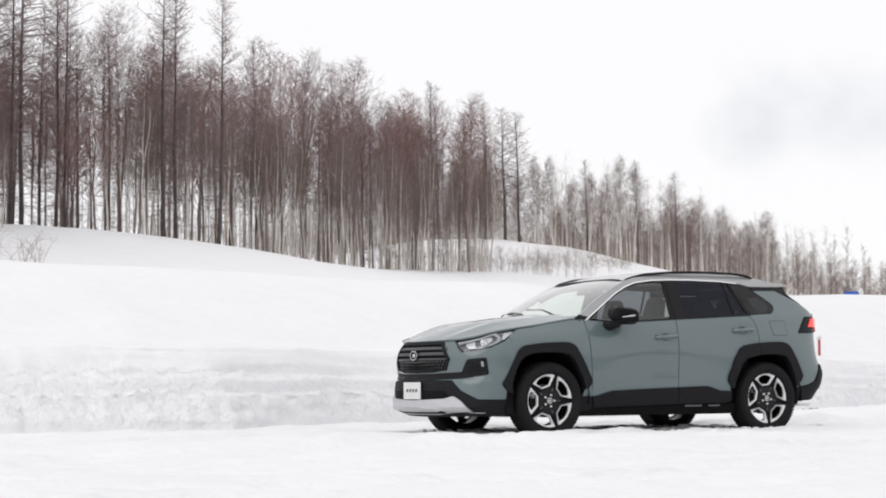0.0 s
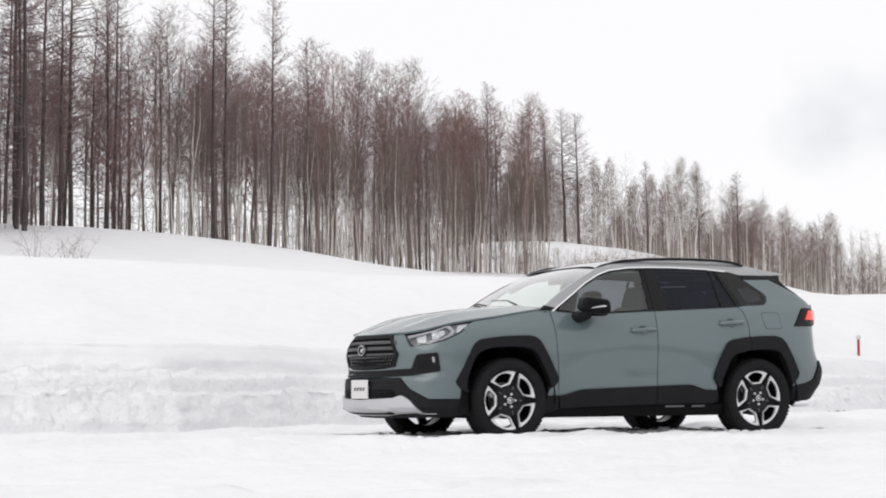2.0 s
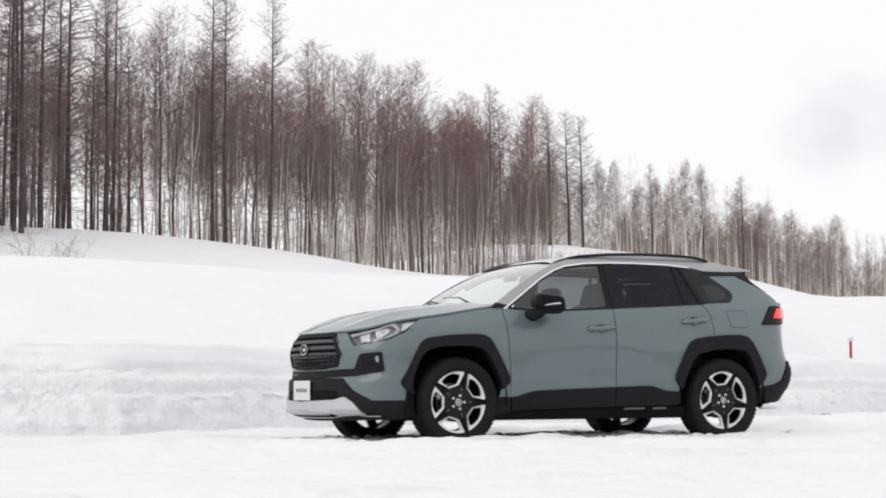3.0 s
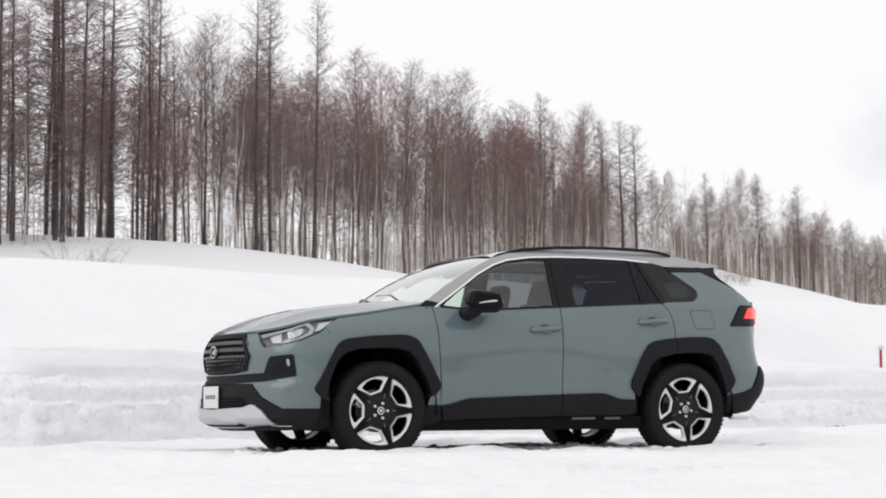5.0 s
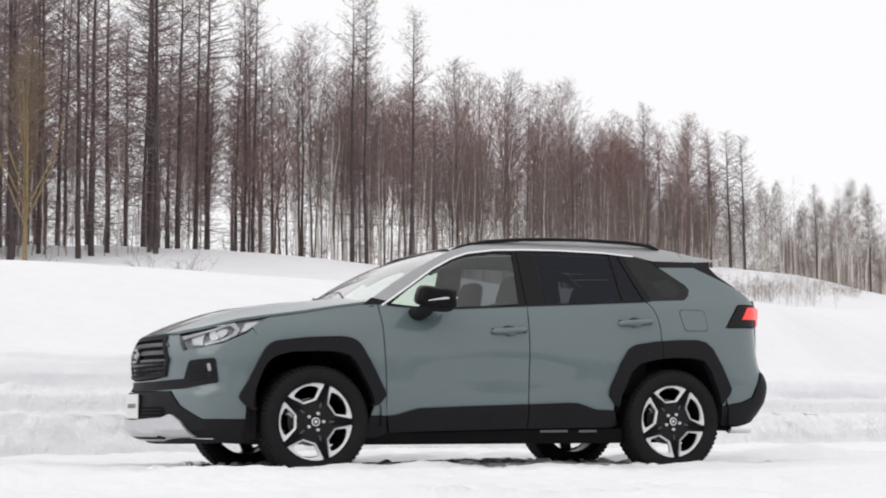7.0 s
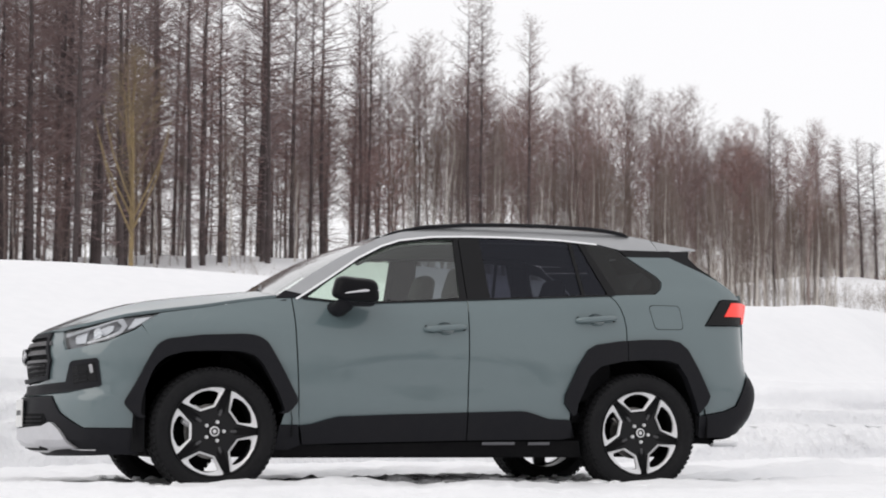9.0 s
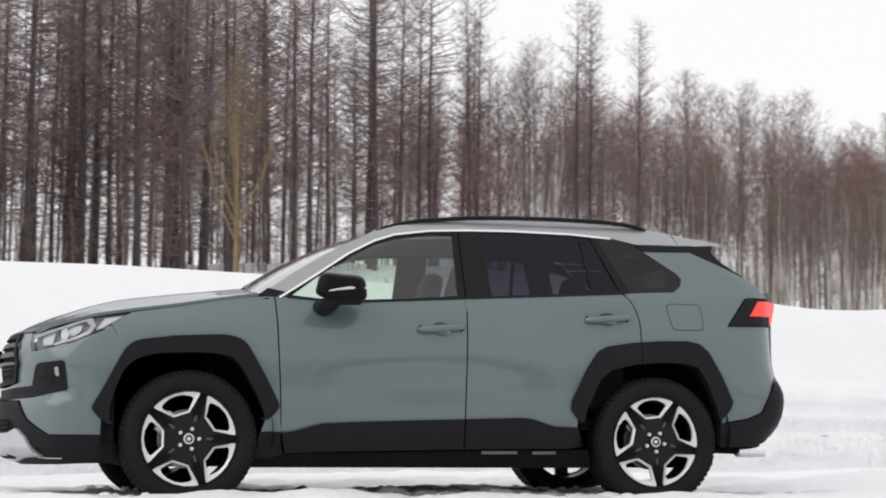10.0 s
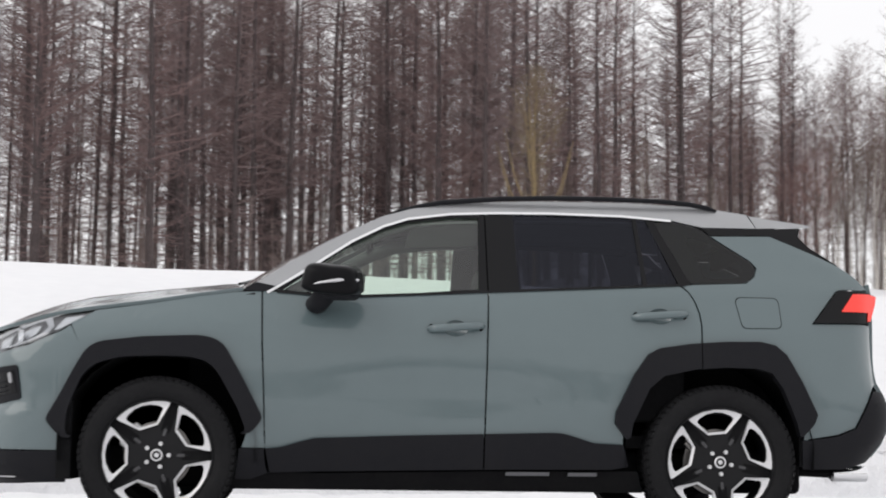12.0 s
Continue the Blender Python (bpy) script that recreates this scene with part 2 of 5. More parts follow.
def snow_ground():
    xs = np.concatenate([-np.geomspace(700, 16, 26), np.arange(-14, -9, 0.2), np.arange(-9, 14, 0.06), np.arange(14, 24, 0.16), np.geomspace(25, 900, 60)])
    ds = np.concatenate([-np.geomspace(500, 20, 14), np.arange(-18, -12, 0.2), np.arange(-12, -1, 0.075), np.arange(-1, -0.1, 0.05), np.arange(-0.1, 1.1, 0.016), np.arange(1.1, 2.2, 0.08), np.arange(2.2, 2.4, 0.1), np.arange(2.4, 12, 0.2), np.geomspace(12.5, 900, 90)])
    x, d = np.meshgrid(xs, ds)
    y = bank_foot(x) + d
    z = ground_z(x, y) + ground_detail(x, y)
    # slanting scrape marks of the plough on the lower face, a smoother cut above
    low_face, high_face = step(d, 0.0, 0.1) * (1 - step(d, 0.28, 0.42)), step(d, 0.70, 0.78) * (1 - step(d, 0.95, 1.3))
    slant = x + 1.0 * d
    y = y - low_face * (0.06 * np.abs(fbm(slant * 3.2, d * 3.0, 3, 61)) + 0.05 * fbm(slant * 9, d * 4.5, 2, 63)) - step(d, 0.0, 0.06) * (1 - step(d, 0.9, 1.1)) * (0.030 * fbm(x * 0.22, d * 7.0, 2, 69) + 0.010 * fbm(x * 0.6, d * 18.0, 2, 73)) - high_face * (0.07 * fbm(x * 0.8, d * 1.5, 2, 65) + 0.02 * fbm(x * 5, d * 3, 2, 67))
    nx, ny = len(xs), len(ds)
    verts = np.stack([x, y, z], -1).reshape(-1, 3)
    i = (np.arange(ny - 1)[:, None] * nx + np.arange(nx - 1)).ravel()
    me = bpy.data.meshes.new("ground")
    me.from_pydata(verts.tolist(), [], np.stack([i, i + 1, i + nx + 1, i + nx], 1).tolist())
    me.polygons.foreach_set("use_smooth", np.ones(len(me.polygons), bool))
    # how broken the crust is: smooth field, scuffed lot, crumbled bank
    crust = 0.75 * step(d, -0.15, 0.05) * (1 - step(d, 0.6, 0.9)) + 0.26 * (1 - step(d, -0.3, 0.0)) + 0.04
    me.attributes.new("crust", "FLOAT", "POINT").data.foreach_set("value", crust.ravel().astype(np.float32))
    me.materials.append(SNOW_GROUND)
    return tagged(new("ground", me), "snow-covered lot, ploughed bank and rising snowfield", "ground", kind="structure")


snow_ground()


# ---- trees ----
class Sticks:
    """Collects tapered sticks and thin twigs as plain triangles."""

    def __init__(self):
        self.v, self.f = [], []

    def stick(self, a, b, ra, rb, sides=3):
        a, b = Vector(a), Vector(b)
        q = (b - a).to_track_quat("Z", "Y")
        base = len(self.v)
        for p, r in ((a, ra), (b, rb)):
            for k in range(sides):
                w = 2 * math.pi * k / sides
                self.v.append(tuple(p + q @ Vector((r * math.cos(w), r * math.sin(w), 0))))
        for k in range(sides):
            j = (k + 1) % sides
            self.f.append((base + k, base + j, base + sides + j, base + sides + k))

    def twig(self, a, b, w, turn):
        a, b = Vector(a), Vector(b)
        side = (b - a).cross(turn).normalized() * w
        base = len(self.v)
        self.v += [tuple(a - side), tuple(a + side), tuple(b)]
        self.f.append((base, base + 1, base + 2))

    def mesh(self, name, mat, smooth=True):
        me = bpy.data.meshes.new(name)
        me.from_pydata(self.v, [], self.f)
        if smooth:
            me.polygons.foreach_set("use_smooth", np.ones(len(me.polygons), bool))
        me.materials.append(mat)
        return me


def bole(rng, height, radius, lean, wander, sides=7, steps=9):
    """Points and radii of a trunk from below the snow to its tip."""
    pts, off = [], Vector((0, 0, 0))
    for k in range(steps + 1):
        q = k / steps
        if k:
            off = off + Vector((rng.uniform(-1, 1), rng.uniform(-1, 1), 0)) * wander
        pts.append((Vector((lean[0] * q * height, lean[1] * q * height, q * height - 0.4 * (k == 0))) + off, radius * (1 - q) ** 0.95 + 0.010))
    return pts


def along(pts, q):
    k = min(int(q * (len(pts) - 1)), len(pts) - 2)
    f = q * (len(pts) - 1) - k
    return pts[k][0].lerp(pts[k + 1][0], f)


def any_way(rng):
    return Vector((rng.uniform(-1, 1), rng.uniform(-1, 1), rng.uniform(-1, 1)))


def bough(sticks, rng, root, way, length, radius, kids, grand, lift, width, reach=0.5):
    """A thin branch that bends up, with short twigs standing off it on both sides."""
    bend = (way + Vector((0, 0, lift)) + any_way(rng) * 0.12).normalized()
    mid = root + way * length * 0.5
    tip = mid + bend * length * 0.5
    sticks.stick(root, mid, radius, radius * 0.6)
    sticks.twig(mid, tip, radius * 0.65, any_way(rng))
    for k in range(kids):
        f = 0.12 + 0.88 * (k + rng.random()) / kids
        p, axis = (root.lerp(mid, f * 2), way) if f < 0.5 else (mid.lerp(tip, f * 2 - 1), bend)
        side = any_way(rng)
        side.z *= 0.5
        v = (axis * 0.55 + side.normalized() + Vector((0, 0, 0.12))).normalized()
        e = p + v * reach * rng.uniform(0.45, 1.25) * (1.15 - 0.5 * f)
        sticks.twig(p, e, width * 1.25, any_way(rng))
        for _ in range(grand):
            q = p.lerp(e, rng.uniform(0.2, 0.9))
            sticks.twig(q, q + (v + any_way(rng) * 0.7).normalized() * rng.uniform(0.15, 0.45), width, any_way(rng))


def larch_meshes(rng, height, radius, bare=0.3, branches=120, reach=3.4, width=0.0105, dense=False):
    """Straight stem with long, thin, lightly rising branches in a pointed crown; dense ones carry a fuller brush."""
    trunk, crown = Sticks(), Sticks()
    pts = bole(rng, height, radius, (rng.uniform(-0.025, 0.025), rng.uniform(-0.025, 0.025)), 0.07)
    for (a, ra), (b, rb) in zip(pts, pts[1:]):
        trunk.stick(a, b, ra, rb, 7)
    for k in range(branches):
        q = min(0.06 + 0.93 * ((k + rng.random()) / branches) ** 0.9, 0.985)
        dead = q < bare
        cone = min(1, (1 - q) / (0.5 if dense else 0.38))
        length = reach * (0.14 + 0.86 * cone ** 0.62) * rng.uniform(0.45, 1.15) * (0.7 if dead else 1)
        w = rng.uniform(0, 2 * math.pi)
        rise = rng.uniform(-0.2, 0.2) if dead else rng.uniform(0.0, 0.38) + 1.1 * max(0, q - 0.6) + (0.25 if dense else 0)
        way = Vector((math.cos(w), math.sin(w), rise)).normalized()
        bough(crown, rng, along(pts, q), way, length, 0.014 + 0.0075 * length, max(3, int(length * (2.8 if dead else 5.6 if dense else 4.8))), 1 if dead else 3, 0.22, width, 0.68 if dense else 0.62)
    return trunk, crown


def dome_meshes(rng, height, radius, low, wide, points, width, forks=3, peak=0.36, limbs=30):
    """Broadleaf: a forked stem, rising limbs and an even haze of fine twigs that fills a domed crown."""
    trunk, crown = Sticks(), Sticks()
    pts = bole(rng, height * 0.95, radius, (rng.uniform(-0.03, 0.03), rng.uniform(-0.03, 0.03)), 0.13)
    for (a, ra), (b, rb) in zip(pts, pts[1:]):
        trunk.stick(a, b, ra, rb, 6)
    for k in range(forks):
        q, w = rng.uniform(0.40, 0.62), rng.uniform(0, 2 * math.pi)
        a = along(pts, q)
        top = height * rng.uniform(0.76, 0.90)
        line = [(a, radius * 0.5)]
        for j in (0.3, 0.65, 1.0):
            out = (0.12 + 0.36 * j) * rng.uniform(0.7, 1.1) * wide
            line.append((Vector((a.x + math.cos(w) * out, a.y + math.sin(w) * out, a.z + (top - a.z) * j)), radius * 0.5 * (1 - j * 0.85)))
        for (a, ra), (b, rb) in zip(line, line[1:]):
            trunk.stick(a, b, ra, rb, 5)
    skew, lobes = [rng.uniform(0, 6.3) for _ in range(2)], rng.uniform(0.10, 0.25)

    def girth(up, w):
        r = (min(1, up / peak) ** 0.6) if up < peak else (max(0, 1 - ((up - peak) / (1 - peak)) ** 2)) ** 0.55
        return wide * r * (1 + lobes * math.sin(2 * w + skew[0]) + lobes * math.sin(3 * w + 9 * up + skew[1]))

    def spot(up, w, f):
        axis = along(pts, min(low + (1 - low) * up, 0.99))
        return Vector((axis.x + math.cos(w) * girth(up, w) * f, axis.y + math.sin(w) * girth(up, w) * f, height * (low + (1 - low) * up)))

    for k in range(limbs):
        up, w = 0.1 + 0.88 * (k + rng.random()) / limbs, rng.uniform(0, 2 * math.pi)
        e = spot(up, w, 0.9)
        a = along(pts, max(low * 0.8, min(low + (1 - low) * up - (0.10 + 0.6 * girth(up, w) / height), 0.96)))
        m = a.lerp(e, 0.5) + Vector((math.cos(w), math.sin(w), -0.3)) * 0.12 * wide
        crown.stick(a, m, radius * 0.16 + 0.006, radius * 0.10 + 0.004)
        crown.twig(m, e, radius * 0.10 + 0.004, any_way(rng))
    made = 0
    while made < points:
        up, w, f = rng.random(), rng.uniform(0, 2 * math.pi), rng.random() ** 0.55
        if rng.random() > (0.12 + (girth(up, w) / wide) ** 1.3) * (0.05 + 0.95 * up ** 0.9):
            continue
        made += 1
        e = spot(up, w, f)
        v = (Vector((math.cos(w), math.sin(w), 0)) * (0.2 + 0.75 * f) * (1.1 - 0.5 * up) + Vector((0, 0, 0.6)) + any_way(rng) * 0.45).normalized()
        p = e - v * rng.uniform(0.6, 1.5)
        crown.twig(p, e, width * 1.4, any_way(rng))
        for _ in range(3):
            q = p.lerp(e, rng.uniform(0.15, 0.9))
            crown.twig(q, q + (v + any_way(rng) * 0.8).normalized() * rng.uniform(0.3, 0.8), width, any_way(rng))
    return trunk, crown


def alder_meshes(rng, height, radius, points=600, width=0.0108, low=None, wide=None):
    return dome_meshes(rng, height, radius, low or rng.uniform(0.26, 0.42), wide or rng.uniform(2.3, 3.1), points, width, 2, rng.uniform(0.45, 0.65))


def birch_meshes(rng, height, radius, lean=0.10):
    trunk, crown = dome_meshes(rng, height, radius, rng.uniform(0.3, 0.42), rng.uniform(1.5, 2.1), 380, 0.0092, rng.randint(0, 2), 0.35, 18)
    bend = Vector((rng.uniform(-lean, lean), rng.uniform(-lean, lean), 0))
    for sticks in (trunk, crown):
        sticks.v = [tuple(Vector(p) + bend * p[2] * (0.6 + 0.5 * math.sin(p[2] * 0.35))) for p in sticks.v]
    return trunk, crown


def tree_model(name, trunk, crown, bark, twig, label, group):
    top = tagged(new(name), label, "tree", group)
    for part_name, sticks, mat in (("trunk", trunk, bark), ("crown", crown, twig)):
        new(part_name, sticks.mesh(part_name, mat)).parent = top
    return top


def edge_point(a, s):
    return EDGE[0] + a * ALONG[0] + s * INTO[0], EDGE[1] + a * ALONG[1] + s * INTO[1]


def stand(model, x, y, scale, turn, squash=1.0):
    """A further tree of a kind, on the ground."""
    z = float(ground_z(np.array(x), np.array(y)))
    c = copy_thing(model, pose(x, y, z, 0, 0, turn))
    c.scale = (scale * squash, scale * squash, scale)
    return c


def top_scale(x, y, top, height):
    return (top - float(ground_z(np.array(x), np.array(y)))) / height


def wood():
    rng = random.Random(7)
    larches = []
    for k in range(10):
        dense = k % 2 == 1
        t, c = larch_meshes(rng, 20, rng.uniform(0.13, 0.195), rng.uniform(0.15, 0.32), rng.randint(150, 175) if dense else rng.randint(115, 140), rng.uniform(2.6, 3.2) if dense else rng.uniform(2.9, 3.7), dense=dense)
        larches.append(tree_model("larch_tree", t, c, LARCH_BARK, LARCH_TWIG, "tall bare larch with dark trunk and reddish-brown twigs", "trees of the wood"))
    alders = []
    for k in range(7):
        t, c = alder_meshes(rng, 18.5, rng.uniform(0.10, 0.15))
        alders.append(tree_model("alder_tree", t, c, ALDER_BARK, ALDER_TWIG, "tall bare alder with dense reddish-brown crown", "trees of the wood"))
    birches = []
    for k in range(6):
        t, c = birch_meshes(rng, 13, rng.uniform(0.085, 0.13))
        birches.append(tree_model("birch_tree", t, c, BIRCH_BARK, BIRCH_TWIG, "slender bare birch with pale trunk at the wood's edge", "trees of the wood"))
    thickets = []
    for k in range(3):
        t, c = dome_meshes(rng, 9.5, rng.uniform(0.07, 0.10), 0.2, rng.uniform(2.2, 2.8), 210, 0.0095, 4, 0.6, 22)
        thickets.append(tree_model("forked_tree", t, c, ALDER_BARK, ALDER_TWIG, "small forked bare tree among the larch trunks", "trees of the wood"))
    spots, used = [], set()

    def free(x, y, gap):
        return all((x - p) ** 2 + (y - q) ** 2 > gap * gap for p, q in spots)

    def put(models, x, y, scale, squash=1.0):
        spots.append((x, y))
        m = models[rng.randrange(len(models))]
        if m.name not in used:
            used.add(m.name)
            z = float(ground_z(np.array(x), np.array(y)))
            m.matrix_basis = pose(x, y, z, 0, 0, rng.uniform(0, 360)) @ Matrix.Diagonal((scale * squash, scale * squash, scale, 1))
            return m
        return stand(m, x, y, scale, rng.uniform(0, 360), squash)

    # the trees that make the skyline
    for x, y, top in ((45.3, 114.4, 30.5), (33.2, 116.3, 32.5), (41.2, 115.4, 31.8), (42.6, 116.2, 32.2)):
        put(larches, x, y, top_scale(x, y, top, 20), 0.95)
    for x, y, top in ((53.2, 122.6, 28.9), (62.4, 135.0, 31.1), (75.5, 150.2, 33.9), (85.2, 143.8, 30.0), (69.0, 143.0, 31.6), (80.0, 149.0, 30.8), (58.5, 131.0, 29.6)):
        put(alders, x, y, top_scale(x, y, top, 18.5), 1.1)
    n = 0
    while n < 140:
        a = rng.uniform(-82, 13)
        s = -9 * min(1, max(0, (-6 - a) / 14)) + 40 * rng.random() ** 1.3
        x, y = edge_point(a, s)
        if free(x, y, 1.7):
            tall = 1 + 0.28 * min(1, max(0, (3 - a) / 9))
            put(larches, x, y, tall * rng.uniform(0.84, 1.06), rng.uniform(0.75, 0.95))
            n += 1
    n = 0
    while n < 10:
        x, y = edge_point(rng.uniform(-44, -20), rng.uniform(-2, 26))
        if free(x, y, 1.6):
            put(larches, x, y, rng.uniform(1.1, 1.32), rng.uniform(0.8, 0.95))
            n += 1
    n = 0
    while n < 80:
        a, s = rng.uniform(9, 98), 1 + 24 * rng.random() ** 1.2
        x, y = edge_point(a, s)
        if free(x, y, 1.8) and a < 75 + 1.7 * s:
            put(alders if rng.random() < 0.8 else larches[1::2], x, y, rng.uniform(0.86, 1.05), rng.uniform(0.85, 1.1))
            n += 1
    n = 0
    while n < 104:
        a, s = rng.uniform(2, 88), rng.uniform(-6, 1)
        x, y = edge_point(a, s)
        if free(x, y, 1.0) and a < 75 + 1.7 * s:
            put(birches, x, y, rng.uniform(0.55, 1.0), 0.85)
            n += 1
    # forked small trees and leaning pale stems among the first larches
    n = 0
    while n < 26:
        x, y = edge_point(rng.uniform(-34, 12), rng.uniform(-7, 9))
        if free(x, y, 1.2):
            if n < 14:
                put(thickets, x, y, rng.uniform(0.7, 1.15))
            else:
                put(birches, x, y, rng.uniform(0.5, 0.85), 0.9)
            n += 1
    # dark larches on top of the hump, then open birch wood behind it
    for a, s, tall in ((131, 22, 0.88), (132, 25.5, 0.9), (130, 19.5, 0.86), (131, 28, 0.86), (129, 24, 0.84), (128, 31, 0.9), (136, 4, 0.68), (135, -2, 0.66), (137, 12, 0.62)):
        x, y = edge_point(a, s)
        put(larches[1::2], x, y, tall * 1.05, 1.35)
    n = 0
    while n < 84:
        a, s = rng.uniform(133, 205), rng.uniform(-4, 45)
        x, y = edge_point(a, s)
        if free(x, y, 2.2):
            if rng.random() < 0.7:
                put(birches, x, y, rng.uniform(0.82, 1.16), 1.1)
            else:
                put(alders, x, y, rng.uniform(0.48, 0.64), 1.1)
            n += 1


wood()


def deep_wood():
    """The trees further in, too many to count."""
    rng = random.Random(11)
    boles, twigs = Sticks(), Sticks()
    for n in range(272):
        if n < 245:
            a = rng.uniform(-115, -12)
            x, y = edge_point(a, rng.uniform(2, 70))
        else:
            a = rng.uniform(-12, 92)
            x, y = edge_point(a, rng.uniform(8, 30))
        z = float(ground_z(np.array(x), np.array(y)))
        h = rng.uniform(18, 25) if a < -12 else rng.uniform(16, 21) if a < 14 else rng.uniform(14, 17.5)
        r = rng.uniform(0.06, 0.14)
        boles.stick((x, y, z - 0.3), (x + rng.uniform(-0.2, 0.2), y, z + h * 0.55), r, r * 0.6, 5)
        boles.stick((x, y, z + h * 0.55), (x, y, z + h), r * 0.6, 0.02, 5)
        for k in range(76):
            q = 0.10 + 0.88 * rng.random() ** (0.8 if a < -12 else 0.5)
            w = rng.uniform(0, 2 * math.pi)
            length = 3.4 * (0.2 + 0.8 * min(1, (1 - q) / 0.5)) * rng.uniform(0.45, 1) * (0.7 if q < 0.3 else 1)
            root = Vector((x, y, z + h * q))
            way = Vector((math.cos(w), math.sin(w), rng.uniform(-0.2, 0.25)))
            tip = root + way * length
            twigs.twig(root, tip, 0.034, any_way(rng))
            for _ in range(11 if q > 0.25 else 7):
                p = root.lerp(tip, rng.uniform(0.15, 1))
                e = (way * 0.6 + any_way(rng).normalized()) * rng.uniform(0.3, 0.75)
                twigs.twig(p, p + e, 0.0145, any_way(rng))
    top = tagged(new("larch_wood"), "dense bare larch plantation on the snowy hill", "woodland", kind="stuff")
    tagged(new("trunks", boles.mesh("trunks", LARCH_BARK)), kind="stuff").parent = top
    tagged(new("branches", twigs.mesh("branches", LARCH_TWIG, False)), kind="stuff").parent = top


deep_wood()


def twiggy(sticks, rng, x, y, h, radius, limbs, spread, width, low=0.1, stems=None):
    """A small bare tree of a far wood."""
    z = float(ground_z(np.array(x), np.array(y)))
    (stems or sticks).stick((x, y, z - 0.3), (x + rng.uniform(-0.4, 0.4), y, z + h), radius, 0.02, 3)
    for k in range(limbs):
        q = rng.uniform(low, 0.97)
        w = rng.uniform(0, 2 * math.pi)
        root = Vector((x, y, z + h * q))
        tip = root + Vector((math.cos(w), math.sin(w), rng.uniform(0.3, 1.5))) * rng.uniform(0.4, 1) * spread * (1.15 - q)
        sticks.twig(root, tip, width, Vector((rng.uniform(-1, 1), rng.uniform(-1, 1), rng.uniform(-1, 1))))
        for _ in range(2):
            p = root.lerp(tip, rng.uniform(0.3, 0.9))
            e = Vector((rng.uniform(-1, 1), rng.uniform(-1, 1), rng.uniform(0, 1.4))) * 0.5
            sticks.twig(p, p + e, width * 0.7, Vector((rng.uniform(-1, 1), rng.uniform(-1, 1), rng.uniform(-1, 1))))


def far_wood():
    rng = random.Random(13)
    sticks, pale, stems = Sticks(), Sticks(), Sticks()
    for n in range(760):
        x, y = edge_point(rng.uniform(185, 620), rng.uniform(-30, 70))
        twiggy(sticks, rng, x, y, rng.uniform(7, 13), 0.08, 46, 4.2, 0.036)
    tagged(new("distant_wood", sticks.mesh("distant_wood", BIRCH_TWIG, False)), "distant bare winter woodland along the snowfield", "woodland", kind="stuff")
    for n in range(680):
        a = rng.uniform(133, 225)
        x, y = edge_point(a, rng.uniform(-4, 70))
        twiggy(pale, rng, x, y, rng.uniform(6.5, 14), 0.07, 74, 4.6, 0.0135, 0.12, stems)
    birch = tagged(new("birch_wood", pale.mesh("birch_wood", BIRCH_TWIG, False)), "open bare birch wood behind the snow slope", "woodland", kind="stuff")
    tagged(new("stems", stems.mesh("stems", BIRCH_BARK, False)), kind="stuff").parent = birch
    # saplings and brush along the wood's edge
    brush = Sticks()
    for n in range(400):
        a = rng.uniform(8, 92)
        s = rng.gauss(0.5, 3.0)
        if a > 76 + 1.7 * s:
            continue
        x, y = edge_point(a, s)
        twiggy(brush, rng, x, y, rng.uniform(1.5, 6.5), 0.028, 16, 1.5, 0.009, 0.2)
    for n in range(80):
        x, y = edge_point(rng.gauss(82, 7), rng.gauss(-1, 4.5))
        twiggy(brush, rng, x, y, rng.uniform(0.6, 3.2), 0.018, 16, 2.4, 0.008, 0.15)
    tagged(new("edge_brush", brush.mesh("edge_brush", SAPLING, False)), "pale bare saplings and brush at the wood's edge", "brush", kind="stuff")
    # darker undergrowth between the stems
    under = Sticks()
    for n in range(330):
        a, s = rng.uniform(-90, 24), rng.uniform(0, 24)
        x, y = edge_point(a, s - 9 * min(1, max(0, (-6 - a) / 14)))
        twiggy(under, rng, x, y, rng.uniform(1.5, 5.5), 0.03, 22, 2.4, 0.012, 0.1)
    tagged(new("undergrowth", under.mesh("undergrowth", ALDER_BARK, False)), "dark bare undergrowth between the trunks", "brush", kind="stuff")
    # unseen wood behind the camera, added to darken reflections in the car's flank
    back = Sticks()
    for n in range(380):
        x, y = rng.uniform(-170, 150), rng.uniform(-150, -95)
        twiggy(back, rng, x, y, rng.uniform(11, 17), 0.3, 40, 3.4, 0.12)
    tagged(new("reflection_wood", back.mesh("reflection_wood", BIRCH_TWIG, False)), "unseen bare wood across the lot, added for the car's reflections", "woodland", kind="stuff")


far_wood()


